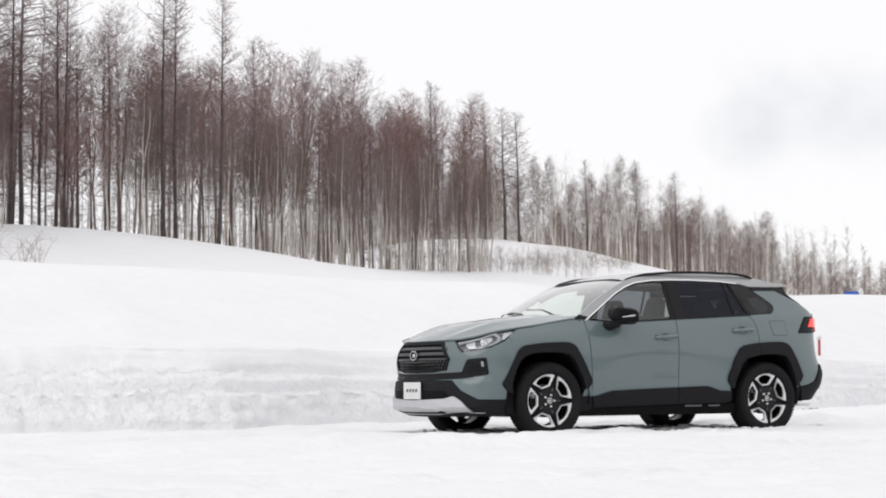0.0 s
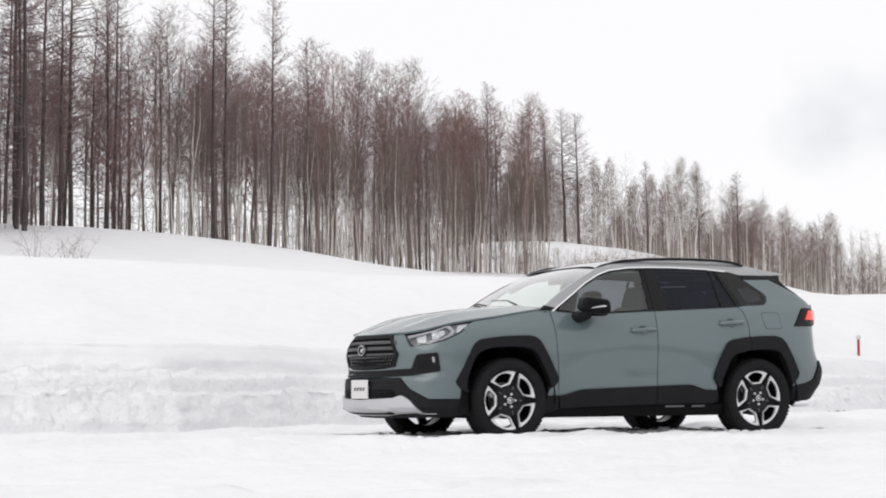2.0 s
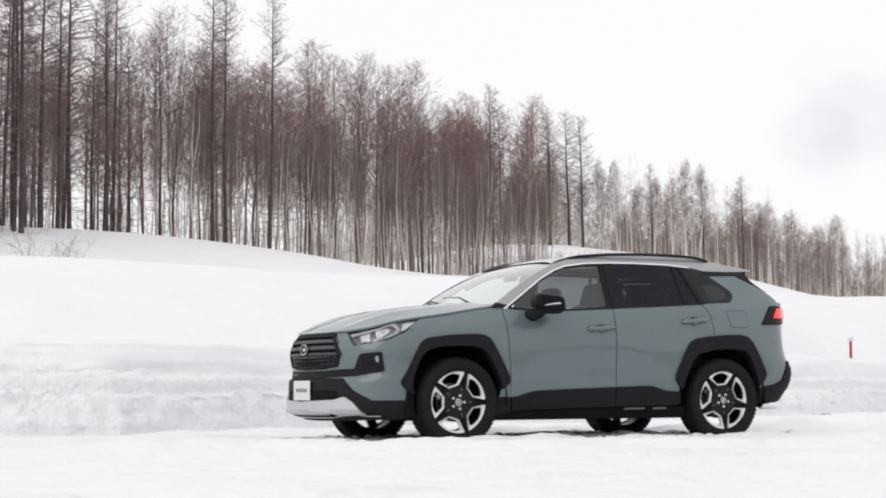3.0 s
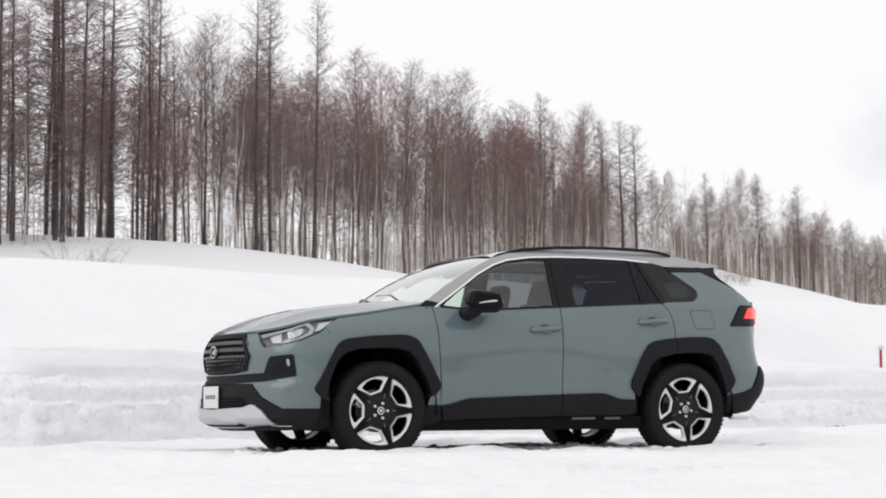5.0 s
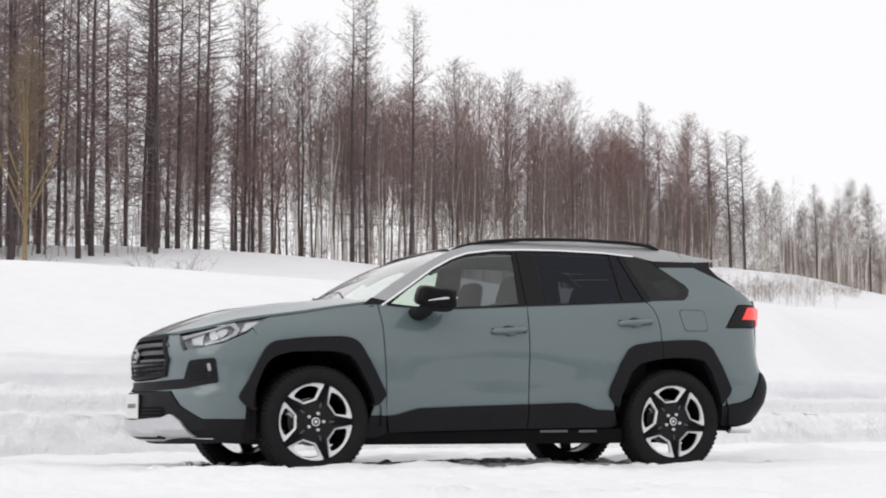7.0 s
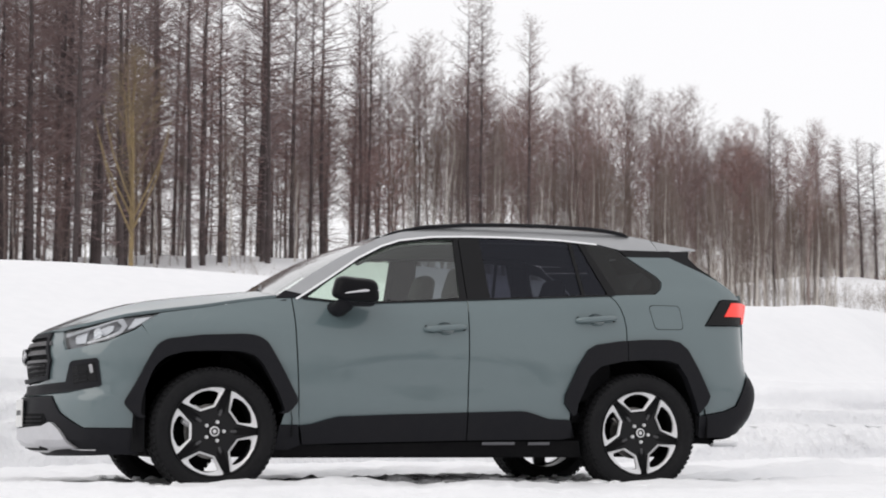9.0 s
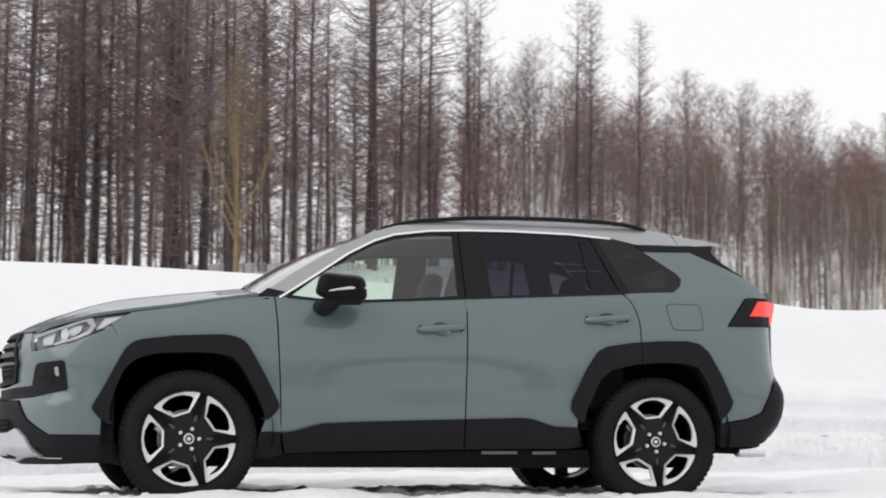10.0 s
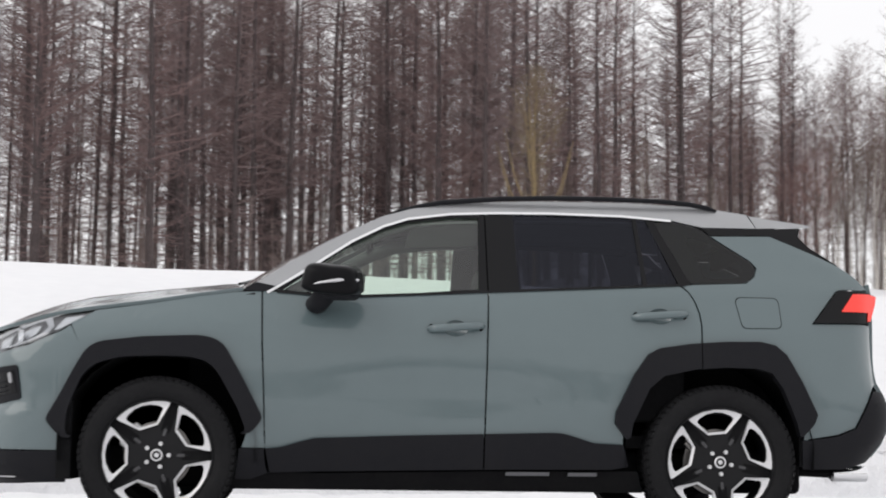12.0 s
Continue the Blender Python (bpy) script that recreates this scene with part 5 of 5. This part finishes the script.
    both("lens", [(1.967, 1.110), (2.036, 1.201), (2.135, 1.206), (2.182, 1.197), (2.171, 1.154), (2.136, 1.070), (2.116, 1.068), (2.122, 1.112)], corner, RED, 0.021, 0.01, 0.03, "red tail-lamp lens", under=tail)
    both("rear_bumper", [(1.750, 0.478), (1.781, 0.476), (1.932, 0.500), (2.024, 0.536), (2.124, 0.722), (2.20, 0.72), (2.222, 0.66), (2.218, 0.50), (2.17, 0.415), (2.12, 0.376), (1.97, 0.340), (1.76, 0.338)], flank, PLASTIC, 0.014, 0.03, 0.04)

    def rear_face(u, v):
        y = -0.70 + 1.40 * u
        z = 0.40 + 0.86 * v
        x = 2.175 + float(TAIL_SHIFT(z)) - 0.012 + 0.05 * (1 - (y / 0.70) ** 2)
        return Vector((x, y, z))

    tailgate = part("tailgate", grid_sheet(rear_face, 12, 14, 0.02), PAINT, car, smooth=50)

    def back_glass(u, v):
        y = (-0.63 + 1.26 * u) * (1 - 0.08 * v)
        z = 1.25 + 0.28 * v
        return Vector((float(np.interp(z, [1.25, 1.30, 1.36, 1.42, 1.53], [2.09, 2.03, 1.93, 1.82, 1.70])) + 0.05 * (1 - (y / 0.63) ** 2), y, z))

    part("rear_window", grid_sheet(back_glass, 10, 6, 0.006), QUARTER_GLASS, tailgate, "dark rear window", 50)
    roof_mid = curve_of([(-0.20, 1.600), (-0.05, 1.635), (0.2, 1.665), (0.5, 1.682), (0.9, 1.685), (1.3, 1.668), (1.66, 1.628)])
    roof_rim = curve_of([(-0.30, 1.551), (-0.13, 1.598), (0.08, 1.628), (0.45, 1.648), (0.95, 1.652), (1.328, 1.634), (1.575, 1.598), (1.66, 1.585)])
    bm = bmesh.new()
    rows = []
    for k in range(17):
        q = -1 + k / 8
        dome, out = 1 - abs(q) ** 3, 0.05 * (1 - q * q)
        section = []
        for x, z, lift in ((1.555, float(roof_rim(1.555)), float(roof_mid(1.555) - roof_rim(1.555))), (1.66, 1.586, 0.038), (1.79, 1.569, 0.034), (1.858 + out, 1.558, 0.03), (1.868 + out, 1.551, 0.03), (1.860 + out, 1.544, 0.03), (1.72, 1.540, 0.02), (1.590, 1.534, 0.0)):
            half = skin(min(x, 1.58), max(z, 1.55)) - 0.06 * max(0, x - 1.58)
            section.append(bm.verts.new((x, q * half, z + lift * dome)))
        rows.append(section)
    for a, b in zip(rows, rows[1:]):
        for k in range(8):
            j = (k + 1) % 8
            bm.faces.new((a[k], a[j], b[j], b[k]))
    bm.faces.new(rows[0])
    bm.faces.new(rows[-1][::-1])
    bmesh.ops.recalc_face_normals(bm, faces=bm.faces[:])
    part("rear_spoiler", bm, ROOF, car, "ash-grey roof spoiler", 30)
    for side in (-1, 1):
        part("exhaust_tip", revolve([(0.026, -0.06), (0.037, -0.075), (0.040, -0.07), (0.040, 0.10), (0.030, 0.11)], 20), CHROME, car, "chrome exhaust tip", 40).matrix_basis = pose(2.08, side * 0.60, 0.318, 0, 0, 90)
        part("exhaust_pipe", tube([(1.70, side * 0.55, 0.33), (2.02, side * 0.60, 0.318)], 0.024), DARK, car)

    # roof, windscreen, bonnet
    def roof(u, v):
        q = -1 + 2 * v
        x0 = -0.28 + 0.09 * (1 - q * q)
        x = x0 + (1.550 - x0) * u
        edge = float(roof_rim(x))
        half = skin(x, edge) - 0.004
        z = edge + (float(roof_mid(x)) - edge) * (1 - abs(q) ** 3) - 0.005 * max(0, 1 - 8 * u)
        return Vector((x, q * half, z))

    part("roof", grid_sheet(roof, 26, 20, -0.004), ROOF, car, "ash-grey metallic roof", 50)
    for side in (-1, 1):
        line = [(-0.290, 1.556), (-0.25, 1.576), (-0.207, 1.594), (-0.1, 1.620), (0.004, 1.640), (0.289, 1.664), (0.55, 1.673), (0.80, 1.675), (1.10, 1.671), (1.25, 1.660), (1.34, 1.645), (1.39, 1.630)]
        part("roof_rail", tube([(x, side * (skin(x, 1.60) - 0.010), z - 0.009) for x, z in line], [0.004, 0.007, 0.010, 0.013] + [0.015] * 7 + [0.006], 8, 0.85), PLASTIC, car, "black roof rail", 40)

    def screen(u, v):
        q = -1 + 2 * v
        mid = Vector((-1.0 + 0.84 * u, 0, 1.215 + 0.385 * u + 0.055 * math.sin(u * math.pi)))
        ex = -0.945 + 0.655 * u
        ez = float(np.interp(ex, [-0.945, -0.737, -0.569, -0.40, -0.29], [1.170, 1.312, 1.412, 1.500, 1.552]))
        edge = Vector((ex, q * (skin(ex, ez) - 0.006), ez))
        w = abs(q) ** 2.4
        return Vector((mid.x * (1 - w) + edge.x * w, edge.y, mid.z * (1 - w) + edge.z * w))

    part("windscreen", grid_sheet(screen, 12, 16), SCREEN, car, "clear windscreen", 60)
    part("cowl", grid_sheet(lambda u, v: Vector((-1.06 + 0.12 * u + 0.06 * (2 * v - 1) ** 2, (2 * v - 1) * 0.755, 1.155 + 0.035 * u + 0.02 * (1 - (2 * v - 1) ** 2))), 3, 14, 0.02), PLASTIC, car, smooth=50)
    for side in (-1, 1):
        part("cowl_end", block(0.20, 0.10, 0.06, 0.02, (-0.985, side * 0.745, 1.115), (0, -8, 0)), PLASTIC, car, smooth=40)
    part("windscreen_wiper", tube([(-0.99, -0.42, 1.222), (-0.90, -0.1, 1.275), (-0.88, 0.22, 1.285)], 0.008), GLOSS, car)
    part("windscreen_wiper", tube([(-1.0, 0.12, 1.235), (-0.93, 0.4, 1.262), (-0.86, 0.62, 1.258)], 0.008), GLOSS, car)
    mid_z = curve_of([(-2.26, 0.935), (-2.20, 0.968), (-2.052, 1.030), (-1.87, 1.092), (-1.736, 1.126), (-1.395, 1.172), (-1.05, 1.206)])

    def bonnet(u, v):
        q = -1 + 2 * v
        front = nose_xy(0.54 * abs(q))[0] + 0.066 + 0.02 * abs(q)
        rim = nose_xy(0.54)[0] + 0.086
        back = -1.03 + 0.07 * q * q
        x, ex = front + (back - front) * u, rim + (-0.96 - rim) * u
        half, edge = float(BELT(ex)) - 0.005, float(TOP(ex)) + 0.003
        mid = float(mid_z(-2.259 + 1.229 * u))
        z = edge + (mid - edge) * (1 - abs(q) ** 2.6)
        z += 0.014 * (math.exp(-((abs(q) - 0.62) / 0.10) ** 2) - math.exp(-((abs(q) - 0.42) / 0.12) ** 2)) * math.sin(min(1, u * 1.3) * math.pi * 0.8)
        return Vector((x, q * half, z))

    part("bonnet", grid_sheet(bonnet, 26, 32, -0.018), PAINT, car, smooth=60)

    # nose
    cover = [(0.0, 0.638), (0.30, 0.645), (0.468, 0.664), (0.522, 0.775), (0.40, 0.942), (0.46, 0.956), (0.52, 0.955), (0.542, 0.932), (0.650, 0.832), (0.81, 0.849), (0.965, 0.878), (1.130, 0.945), (1.172, 0.975), (1.25, 0.83), (1.17, 0.69), (1.115, 0.56), (1.165, 0.47), (1.172, 0.385), (0.836, 0.386), (0.660, 0.472), (0.552, 0.570), (0.0, 0.570)]
    part("front_bumper_cover", sheet(cover, nose, 0, 0.02, 0.05, mid=True), PAINT, car, smooth=32)
    grille = part("radiator_grille", sheet([(0.0, 0.936), (0.395, 0.936), (0.516, 0.775), (0.464, 0.667), (0.0, 0.648)], nose, -0.006, 0.0, 0.06, mid=True), DARK, car, "black hexagonal radiator grille")
    frame_out, frame_in = [(0.0, 0.942), (0.402, 0.942), (0.522, 0.775), (0.47, 0.664), (0.0, 0.644)], [(0.0, 0.915), (0.385, 0.915), (0.490, 0.775), (0.448, 0.685), (0.0, 0.668)]
    for k in range(4):
        for side in (-1, 1):
            part("grille_frame", sheet([frame_out[k], frame_out[k + 1], frame_in[k + 1], frame_in[k]], nose, 0.016, 0.035, 0.06, side), PLASTIC, grille)
    for z0, z1 in ((0.866, 0.892), (0.812, 0.840), (0.766, 0.782)):
        part("grille_bar", sheet([(0.0, z1), (0.455, z1), (0.485, z0), (0.0, z0)], nose, 0.010, 0.02, 0.08, mid=True), GRILLE, grille)
    # cells take the lighter bar grey, which stands in for glints
    cell = sheet([(-0.018, 0.0), (-0.009, 0.012), (0.009, 0.012), (0.018, 0.0), (0.009, -0.012), (-0.009, -0.012)], lambda u, z, i: Vector((i, u, z)), 0, 0.012, 0.1)
    mesh_of = None
    for row in range(3):
        for col in range(-11, 12):
            u = abs(col) * 0.039 + (0.0195 if row % 2 else 0)
            if u > 0.44:
                continue
            p = nose(u, 0.752 - row * 0.028, -0.002)
            if mesh_of is None:
                ob = part("grille_cell", cell, GRILLE, grille)
                mesh_of = ob.data
            else:
                ob = new("grille_cell", mesh_of)
                ob.parent = grille
            ob.matrix_basis = pose(p.x + 0.01, p.y if col <= 0 else -p.y, p.z)
    bm = bmesh.new()
    ring = [[bm.verts.new((-2.345 + 0.012 * (k in (0, 3)), (0.056 + (0.010 if k > 1 else 0)) * math.cos(w), 0.812 + (0.038 + (0.009 if k > 1 else 0)) * math.sin(w))) for k in range(4)] for w in (2 * math.pi * i / 32 for i in range(32))]
    for a, b in zip(ring, ring[1:] + ring[:1]):
        for k in range(3):
            bm.faces.new((a[k], a[k + 1], b[k + 1], b[k]))
    bmesh.ops.recalc_face_normals(bm, faces=bm.faces[:])
    part("badge_base", block(0.03, 0.125, 0.088, 0.01, (-2.326, 0, 0.812)), PLASTIC, grille, smooth=40)
    badge = part("badge", bm, EMBLEM, grille, "oval chrome emblem", 50)
    boss = revolve([(0.0, -0.012), (0.62, -0.010), (0.92, -0.004), (1.0, 0.004)], 24)
    bmesh.ops.transform(boss, matrix=pose(-2.336, 0, 0.812) @ pose(0, 0, 0, 0, 0, -90) @ Matrix.Diagonal((0.030, 1, 0.024, 1)), verts=boss.verts[:])
    part("badge_boss", boss, EMBLEM, badge, smooth=50)
    band = [(0.0, 0.632), (0.30, 0.634), (0.655, 0.648), (0.715, 0.757), (0.735, 0.768), (0.905, 0.783), (0.918, 0.772), (0.938, 0.630), (0.925, 0.620), (0.672, 0.587), (0.30, 0.574), (0.0, 0.574)]
    trim = part("lower_grille_trim", sheet(band, nose, 0.006, 0.02, 0.05, mid=True), PLASTIC, car, "black trim with fog-lamp housings", 32)
    for side in (-1, 1):
        part("fog_housing", sheet([(0.735, 0.735), (0.895, 0.757), (0.915, 0.65), (0.73, 0.635)], nose, 0.009, 0.008, 0.05, side), GLOSS, trim)
        part("fog_lamp", sheet(rounded([(0.862, 0.745), (0.884, 0.749), (0.891, 0.698), (0.870, 0.696)], 0.010), nose, 0.014, 0.008, 0.05, side), FOG, trim, "small clear fog lamp")
        for k in range(3):
            z = 0.645 + 0.022 * k
            part("fog_slat", sheet([(0.745, z), (0.85, z + 0.012), (0.85, z + 0.018), (0.745, z + 0.006)], nose, 0.016, 0.008, 0.06, side), PLASTIC, trim)
    lower = [(0.0, 0.565), (0.540, 0.565), (0.555, 0.562), (0.656, 0.466), (0.836, 0.381), (1.176, 0.380), (1.165, 0.235), (0.81, 0.225), (0.50, 0.22), (0.0, 0.215)]
    bumper = part("front_bumper", sheet(lower, nose, 0.010, 0.03, 0.05, mid=True), PLASTIC, car, "black lower front bumper", 32)
    part("air_intake", sheet([(0.0, 0.468), (0.480, 0.466), (0.516, 0.424), (0.464, 0.386), (0.0, 0.380)], nose, 0.013, 0.004, 0.06, mid=True), DARK, bumper)
    for k in range(3):
        z = 0.396 + k * 0.023
        part("intake_slat", sheet([(0.0, z), (0.465, z), (0.475, z + 0.007), (0.0, z + 0.007)], nose, 0.022, 0.012, 0.08, mid=True), PLASTIC, bumper)
    skid = [(0.0, 0.376), (0.484, 0.394), (0.575, 0.416), (0.600, 0.412), (0.672, 0.372), (0.772, 0.268), (0.60, 0.260), (0.516, 0.256), (0.30, 0.236), (0.0, 0.236)]
    part("skid_plate", sheet(skid, nose, 0.030, 0.035, 0.04, mid=True), SKID, car, "silver front skid plate", 32)
    for side in (-1, 1):
        lip = [nose(u, z, -0.022) for u, z in ((0.72, 0.262), (0.78, 0.258), (0.84, 0.257), (0.90, 0.257))]
        part("skid_lip", tube([(p.x, p.y if side < 0 else -p.y, p.z) for p in lip], 0.0035, 6), SKID, car, "thin silver edge of the skid plate")
    part("skid_slot", sheet([(0.0, 0.262), (0.36, 0.264), (0.42, 0.276), (0.47, 0.262), (0.42, 0.250), (0.0, 0.246)], nose, 0.034, 0.006, 0.05, mid=True), DARK, car, "dark slot in the skid plate")
    part("plate_holder", block(0.03, 0.30, 0.14, 0.004, (-2.344, 0, 0.470)), PLASTIC, car)
    plate = part("number_plate", block(0.006, 0.33, 0.165, 0.0, (-2.360, 0, 0.470)), WHITE, car, "white show plate with dark slanted print")
    for k in range(4):
        bar = block(0.003, 0.036, 0.030, 0.0, (0, 0, 0))
        for v in bar.verts:
            v.co.y -= 0.35 * v.co.z
        bmesh.ops.transform(bar, matrix=pose(-2.3645, 0.088 - 0.058 * k, 0.472), verts=bar.verts[:])
        ob = part("print_bar", bar, INK, plate)
    head = [(0.548, 0.930), (0.655, 0.838), (0.81, 0.855), (0.965, 0.884), (1.130, 0.951), (1.255, 1.027), (1.270, 1.042), (1.10, 1.020), (1.0, 1.000), (0.80, 0.965)]
    for side in (-1, 1):
        lamp = part("headlight", sheet(head, nose, -0.035, 0.0, 0.06, side), BEZEL, car, "swept headlight with clear lens")
        part("lens", sheet(head, nose, 0.003, 0.0, 0.05, side), LENS, lamp, "clear lens", 60)
        part("reflector", sheet([(0.72, 0.865), (0.80, 0.868), (0.775, 0.945), (0.66, 0.922)], nose, -0.02, 0.01, 0.04, side), LAMP, lamp)
        part("reflector", sheet([(0.85, 0.886), (0.95, 0.912), (1.00, 0.938), (1.015, 0.972), (0.96, 0.968), (0.88, 0.945)], nose, -0.020, 0.012, 0.03, side), LAMP, lamp)
        part("position_light", sheet([(0.575, 0.928), (0.600, 0.905), (0.80, 0.948), (0.99, 0.988), (1.08, 1.005), (1.07, 1.014), (0.99, 0.9975), (0.80, 0.9605)], nose, -0.006, 0.006, 0.05, side), GUIDE, lamp)
        part("position_light", sheet([(1.035, 1.000), (1.078, 1.006), (1.092, 0.968), (1.06, 0.930), (0.96, 0.894), (0.83, 0.866), (0.825, 0.873), (0.95, 0.902), (1.038, 0.938), (1.062, 0.968)], nose, -0.005, 0.006, 0.04, side), GUIDE, lamp)
        part("turn_lamp", sheet([(1.09, 0.948), (1.125, 0.958), (1.235, 1.026), (1.14, 1.012)], nose, -0.008, 0.006, 0.05, side), LAMP, lamp)
        bowl = revolve([(0.001, 0.012), (0.020, 0.010), (0.034, -0.002), (0.038, -0.012)], 20)
        p = nose(0.90, 0.925, 0.004)
        part("projector", bowl, CHROME, lamp, smooth=50).matrix_basis = pose(p.x, p.y * (1 if side < 0 else -1), p.z, 0, 0, -62 if side < 0 else 242)

    # mirrors, handles, filler flap
    for side, door in zip((-1, 1), doors):
        bm = bmesh.new()
        bmesh.ops.create_icosphere(bm, subdivisions=4, radius=1)
        for v in bm.verts:
            x, y, z = v.co
            k = (abs(x) ** 4.5 + abs(y) ** 4.5 + abs(z) ** 4.5) ** (-1 / 4.5)
            x, y, z = x * k, y * k, z * k
            v.co = (0.135 * x * (1 - 0.10 * z), 0.120 * y, 0.072 * z - 0.02 * (x < 0) * x * 0.5 - 0.012 * y * side)
        bmesh.ops.transform(bm, matrix=pose(-0.535, side * 1.00, 1.202, 0, 4, side * 14), verts=bm.verts[:])
        mirror = part("door_mirror", bm, SATIN, door, "black door mirror", 60)
        part("turn_signal", tube([(-0.645, side * 1.085, 1.168), (-0.60, side * 1.112, 1.178), (-0.52, side * 1.128, 1.189), (-0.46, side * 1.118, 1.192), (-0.420, side * 1.092, 1.193)], [0.002, 0.006, 0.010, 0.011, 0.008], 8, 0.9), LAMP, mirror, "pale turn-signal strip", 50)
        part("mirror_glass", block(0.004, 0.16, 0.085, 0.0, (-0.403, side * 0.978, 1.196), (0, 4, side * 14)), CHROME, mirror)
        part("mirror_foot", tube([(-0.62, side * 0.80, 1.098), (-0.605, side * 0.88, 1.092), (-0.585, side * 0.94, 1.118), (-0.56, side * 0.98, 1.17)], [0.046, 0.050, 0.054, 0.058], 12, 0.9), PLASTIC, mirror, smooth=50)
        part("mirror_lower_shell", block(0.15, 0.14, 0.07, 0.025, (-0.495, side * 1.0, 1.142), (0, 0, side * 14), 1.25), PLASTIC, mirror, smooth=40)
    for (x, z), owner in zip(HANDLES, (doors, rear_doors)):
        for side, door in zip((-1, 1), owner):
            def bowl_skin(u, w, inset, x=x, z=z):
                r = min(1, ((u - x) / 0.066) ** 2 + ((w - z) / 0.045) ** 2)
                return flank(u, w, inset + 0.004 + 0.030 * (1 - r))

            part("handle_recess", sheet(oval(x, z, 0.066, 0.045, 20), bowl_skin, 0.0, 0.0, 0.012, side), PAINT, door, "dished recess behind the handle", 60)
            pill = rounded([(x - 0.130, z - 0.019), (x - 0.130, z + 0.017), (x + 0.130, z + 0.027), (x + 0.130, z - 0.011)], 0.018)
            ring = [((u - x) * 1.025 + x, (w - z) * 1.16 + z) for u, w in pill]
            # shade round the handle's ends, painted as thin dark sheets on the door
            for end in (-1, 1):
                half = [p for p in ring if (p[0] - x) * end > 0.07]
                part("handle_shade", sheet(half, flank, 0.0012, 0.001, 0.03, side), DARK, door)
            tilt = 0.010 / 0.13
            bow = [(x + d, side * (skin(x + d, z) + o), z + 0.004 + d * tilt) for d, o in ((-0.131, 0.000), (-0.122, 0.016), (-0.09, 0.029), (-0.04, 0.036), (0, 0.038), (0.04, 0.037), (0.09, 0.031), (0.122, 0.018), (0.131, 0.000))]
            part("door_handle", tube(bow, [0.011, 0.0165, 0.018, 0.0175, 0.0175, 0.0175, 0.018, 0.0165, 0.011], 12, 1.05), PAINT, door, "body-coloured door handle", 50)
    flap = rounded([(1.433, 1.150), (1.450, 1.168), (1.632, 1.168), (1.648, 1.150), (1.656, 1.036), (1.640, 1.020), (1.475, 1.018), (1.460, 1.032)], 0.015)
    grown = [((u - 1.545) * 1.035 + 1.545, (z - 1.093) * 1.05 + 1.093) for u, z in flap]
    part("filler_gap", sheet(grown, flank, 0.0008, 0.001, 0.04, -1), DARK, quarters[0])
    part("filler_flap", sheet(flap, flank, 0.0022, 0.002, 0.04, -1), PAINT, quarters[0], "fuel filler flap", 40)

    # underside and cabin
    part("underbody", block(3.5, 1.36, 0.20, 0.03, (0.05, 0, 0.315)), DARK, car)
    part("engine_bay", block(0.85, 0.9, 0.5, 0.03, (-1.62, 0, 0.62)), DARK, car)
    part("boot_floor", block(1.0, 0.86, 0.5, 0.03, (1.6, 0, 0.62)), DARK, car)
    part("cabin_floor", block(2.3, 1.55, 0.06, 0.0, (0.25, 0, 0.46)), DARK, car)
    part("dashboard", block(0.42, 1.44, 0.30, 0.07, (-0.78, 0, 1.03), (0, 10, 0), 0.9), DARK, car, smooth=40)
    part("steering_wheel", revolve([(0.175, -0.012), (0.187, -0.012), (0.192, 0.0), (0.187, 0.012), (0.175, 0.012), (0.170, 0.0), (0.175, -0.012)], 28), DARK, car, smooth=60).matrix_basis = pose(-0.42, 0.36, 1.04, 0, 0, 90) @ pose(0, 0, 0, -24, 0, 0)
    for side in (-1, 1):
        part("door_lining", block(1.95, 0.05, 0.55, 0.02, (0.22, side * 0.765, 0.83)), DARK, car)
    for side in (-1, 1):
        part("roof_side_lining", tube([(x, side * (skin(x, z) - 0.055), z - 0.012) for x, z in WINDOW_TOP[2:]], 0.036, 8), LINING_DARK, car, smooth=60)
    build_seat(-0.16, -0.37, car)
    build_seat(-0.16, 0.37, car)
    build_seat(0.78, 0.0, car, True)
    part("headlining", grid_sheet(lambda u, v: Vector((-0.10 + 1.80 * u, (2 * v - 1) * 0.64, 1.575 + 0.03 * math.sin(u * math.pi) - 0.05 * abs(2 * v - 1) ** 4)), 8, 10, 0.01), LINING, car)
    # bar added to stop light leaking past the headlining into the cabin
    part("rear_header", block(0.06, 1.24, 0.12, 0.02, (1.665, 0, 1.495)), DARK, car)
    part("rear_view_mirror", block(0.03, 0.22, 0.065, 0.012, (-0.32, 0, 1.47)), DARK, car, smooth=40)
    both("boot_trim", [(1.04, 1.575), (1.16, 1.575), (1.24, 1.20), (1.12, 1.20)], flank, DARK, -0.06, 0.01, 0.08)
    both("pillar_lining", [(0.202, 1.575), (0.365, 1.575), (0.385, 1.17), (0.205, 1.17)], flank, DARK, -0.035, 0.01, 0.08)
    part("boot_lining", block(0.03, 1.2, 0.4, 0, (1.28, 0, 1.0), (0, 18, 0)), DARK, car)

    for x, spin in ((-1.345, 36), (1.345, 48)):
        for side in (-1, 1):
            build_wheel((x, side * 0.800, 0.367), side, spin, car)
    return car


build_car()
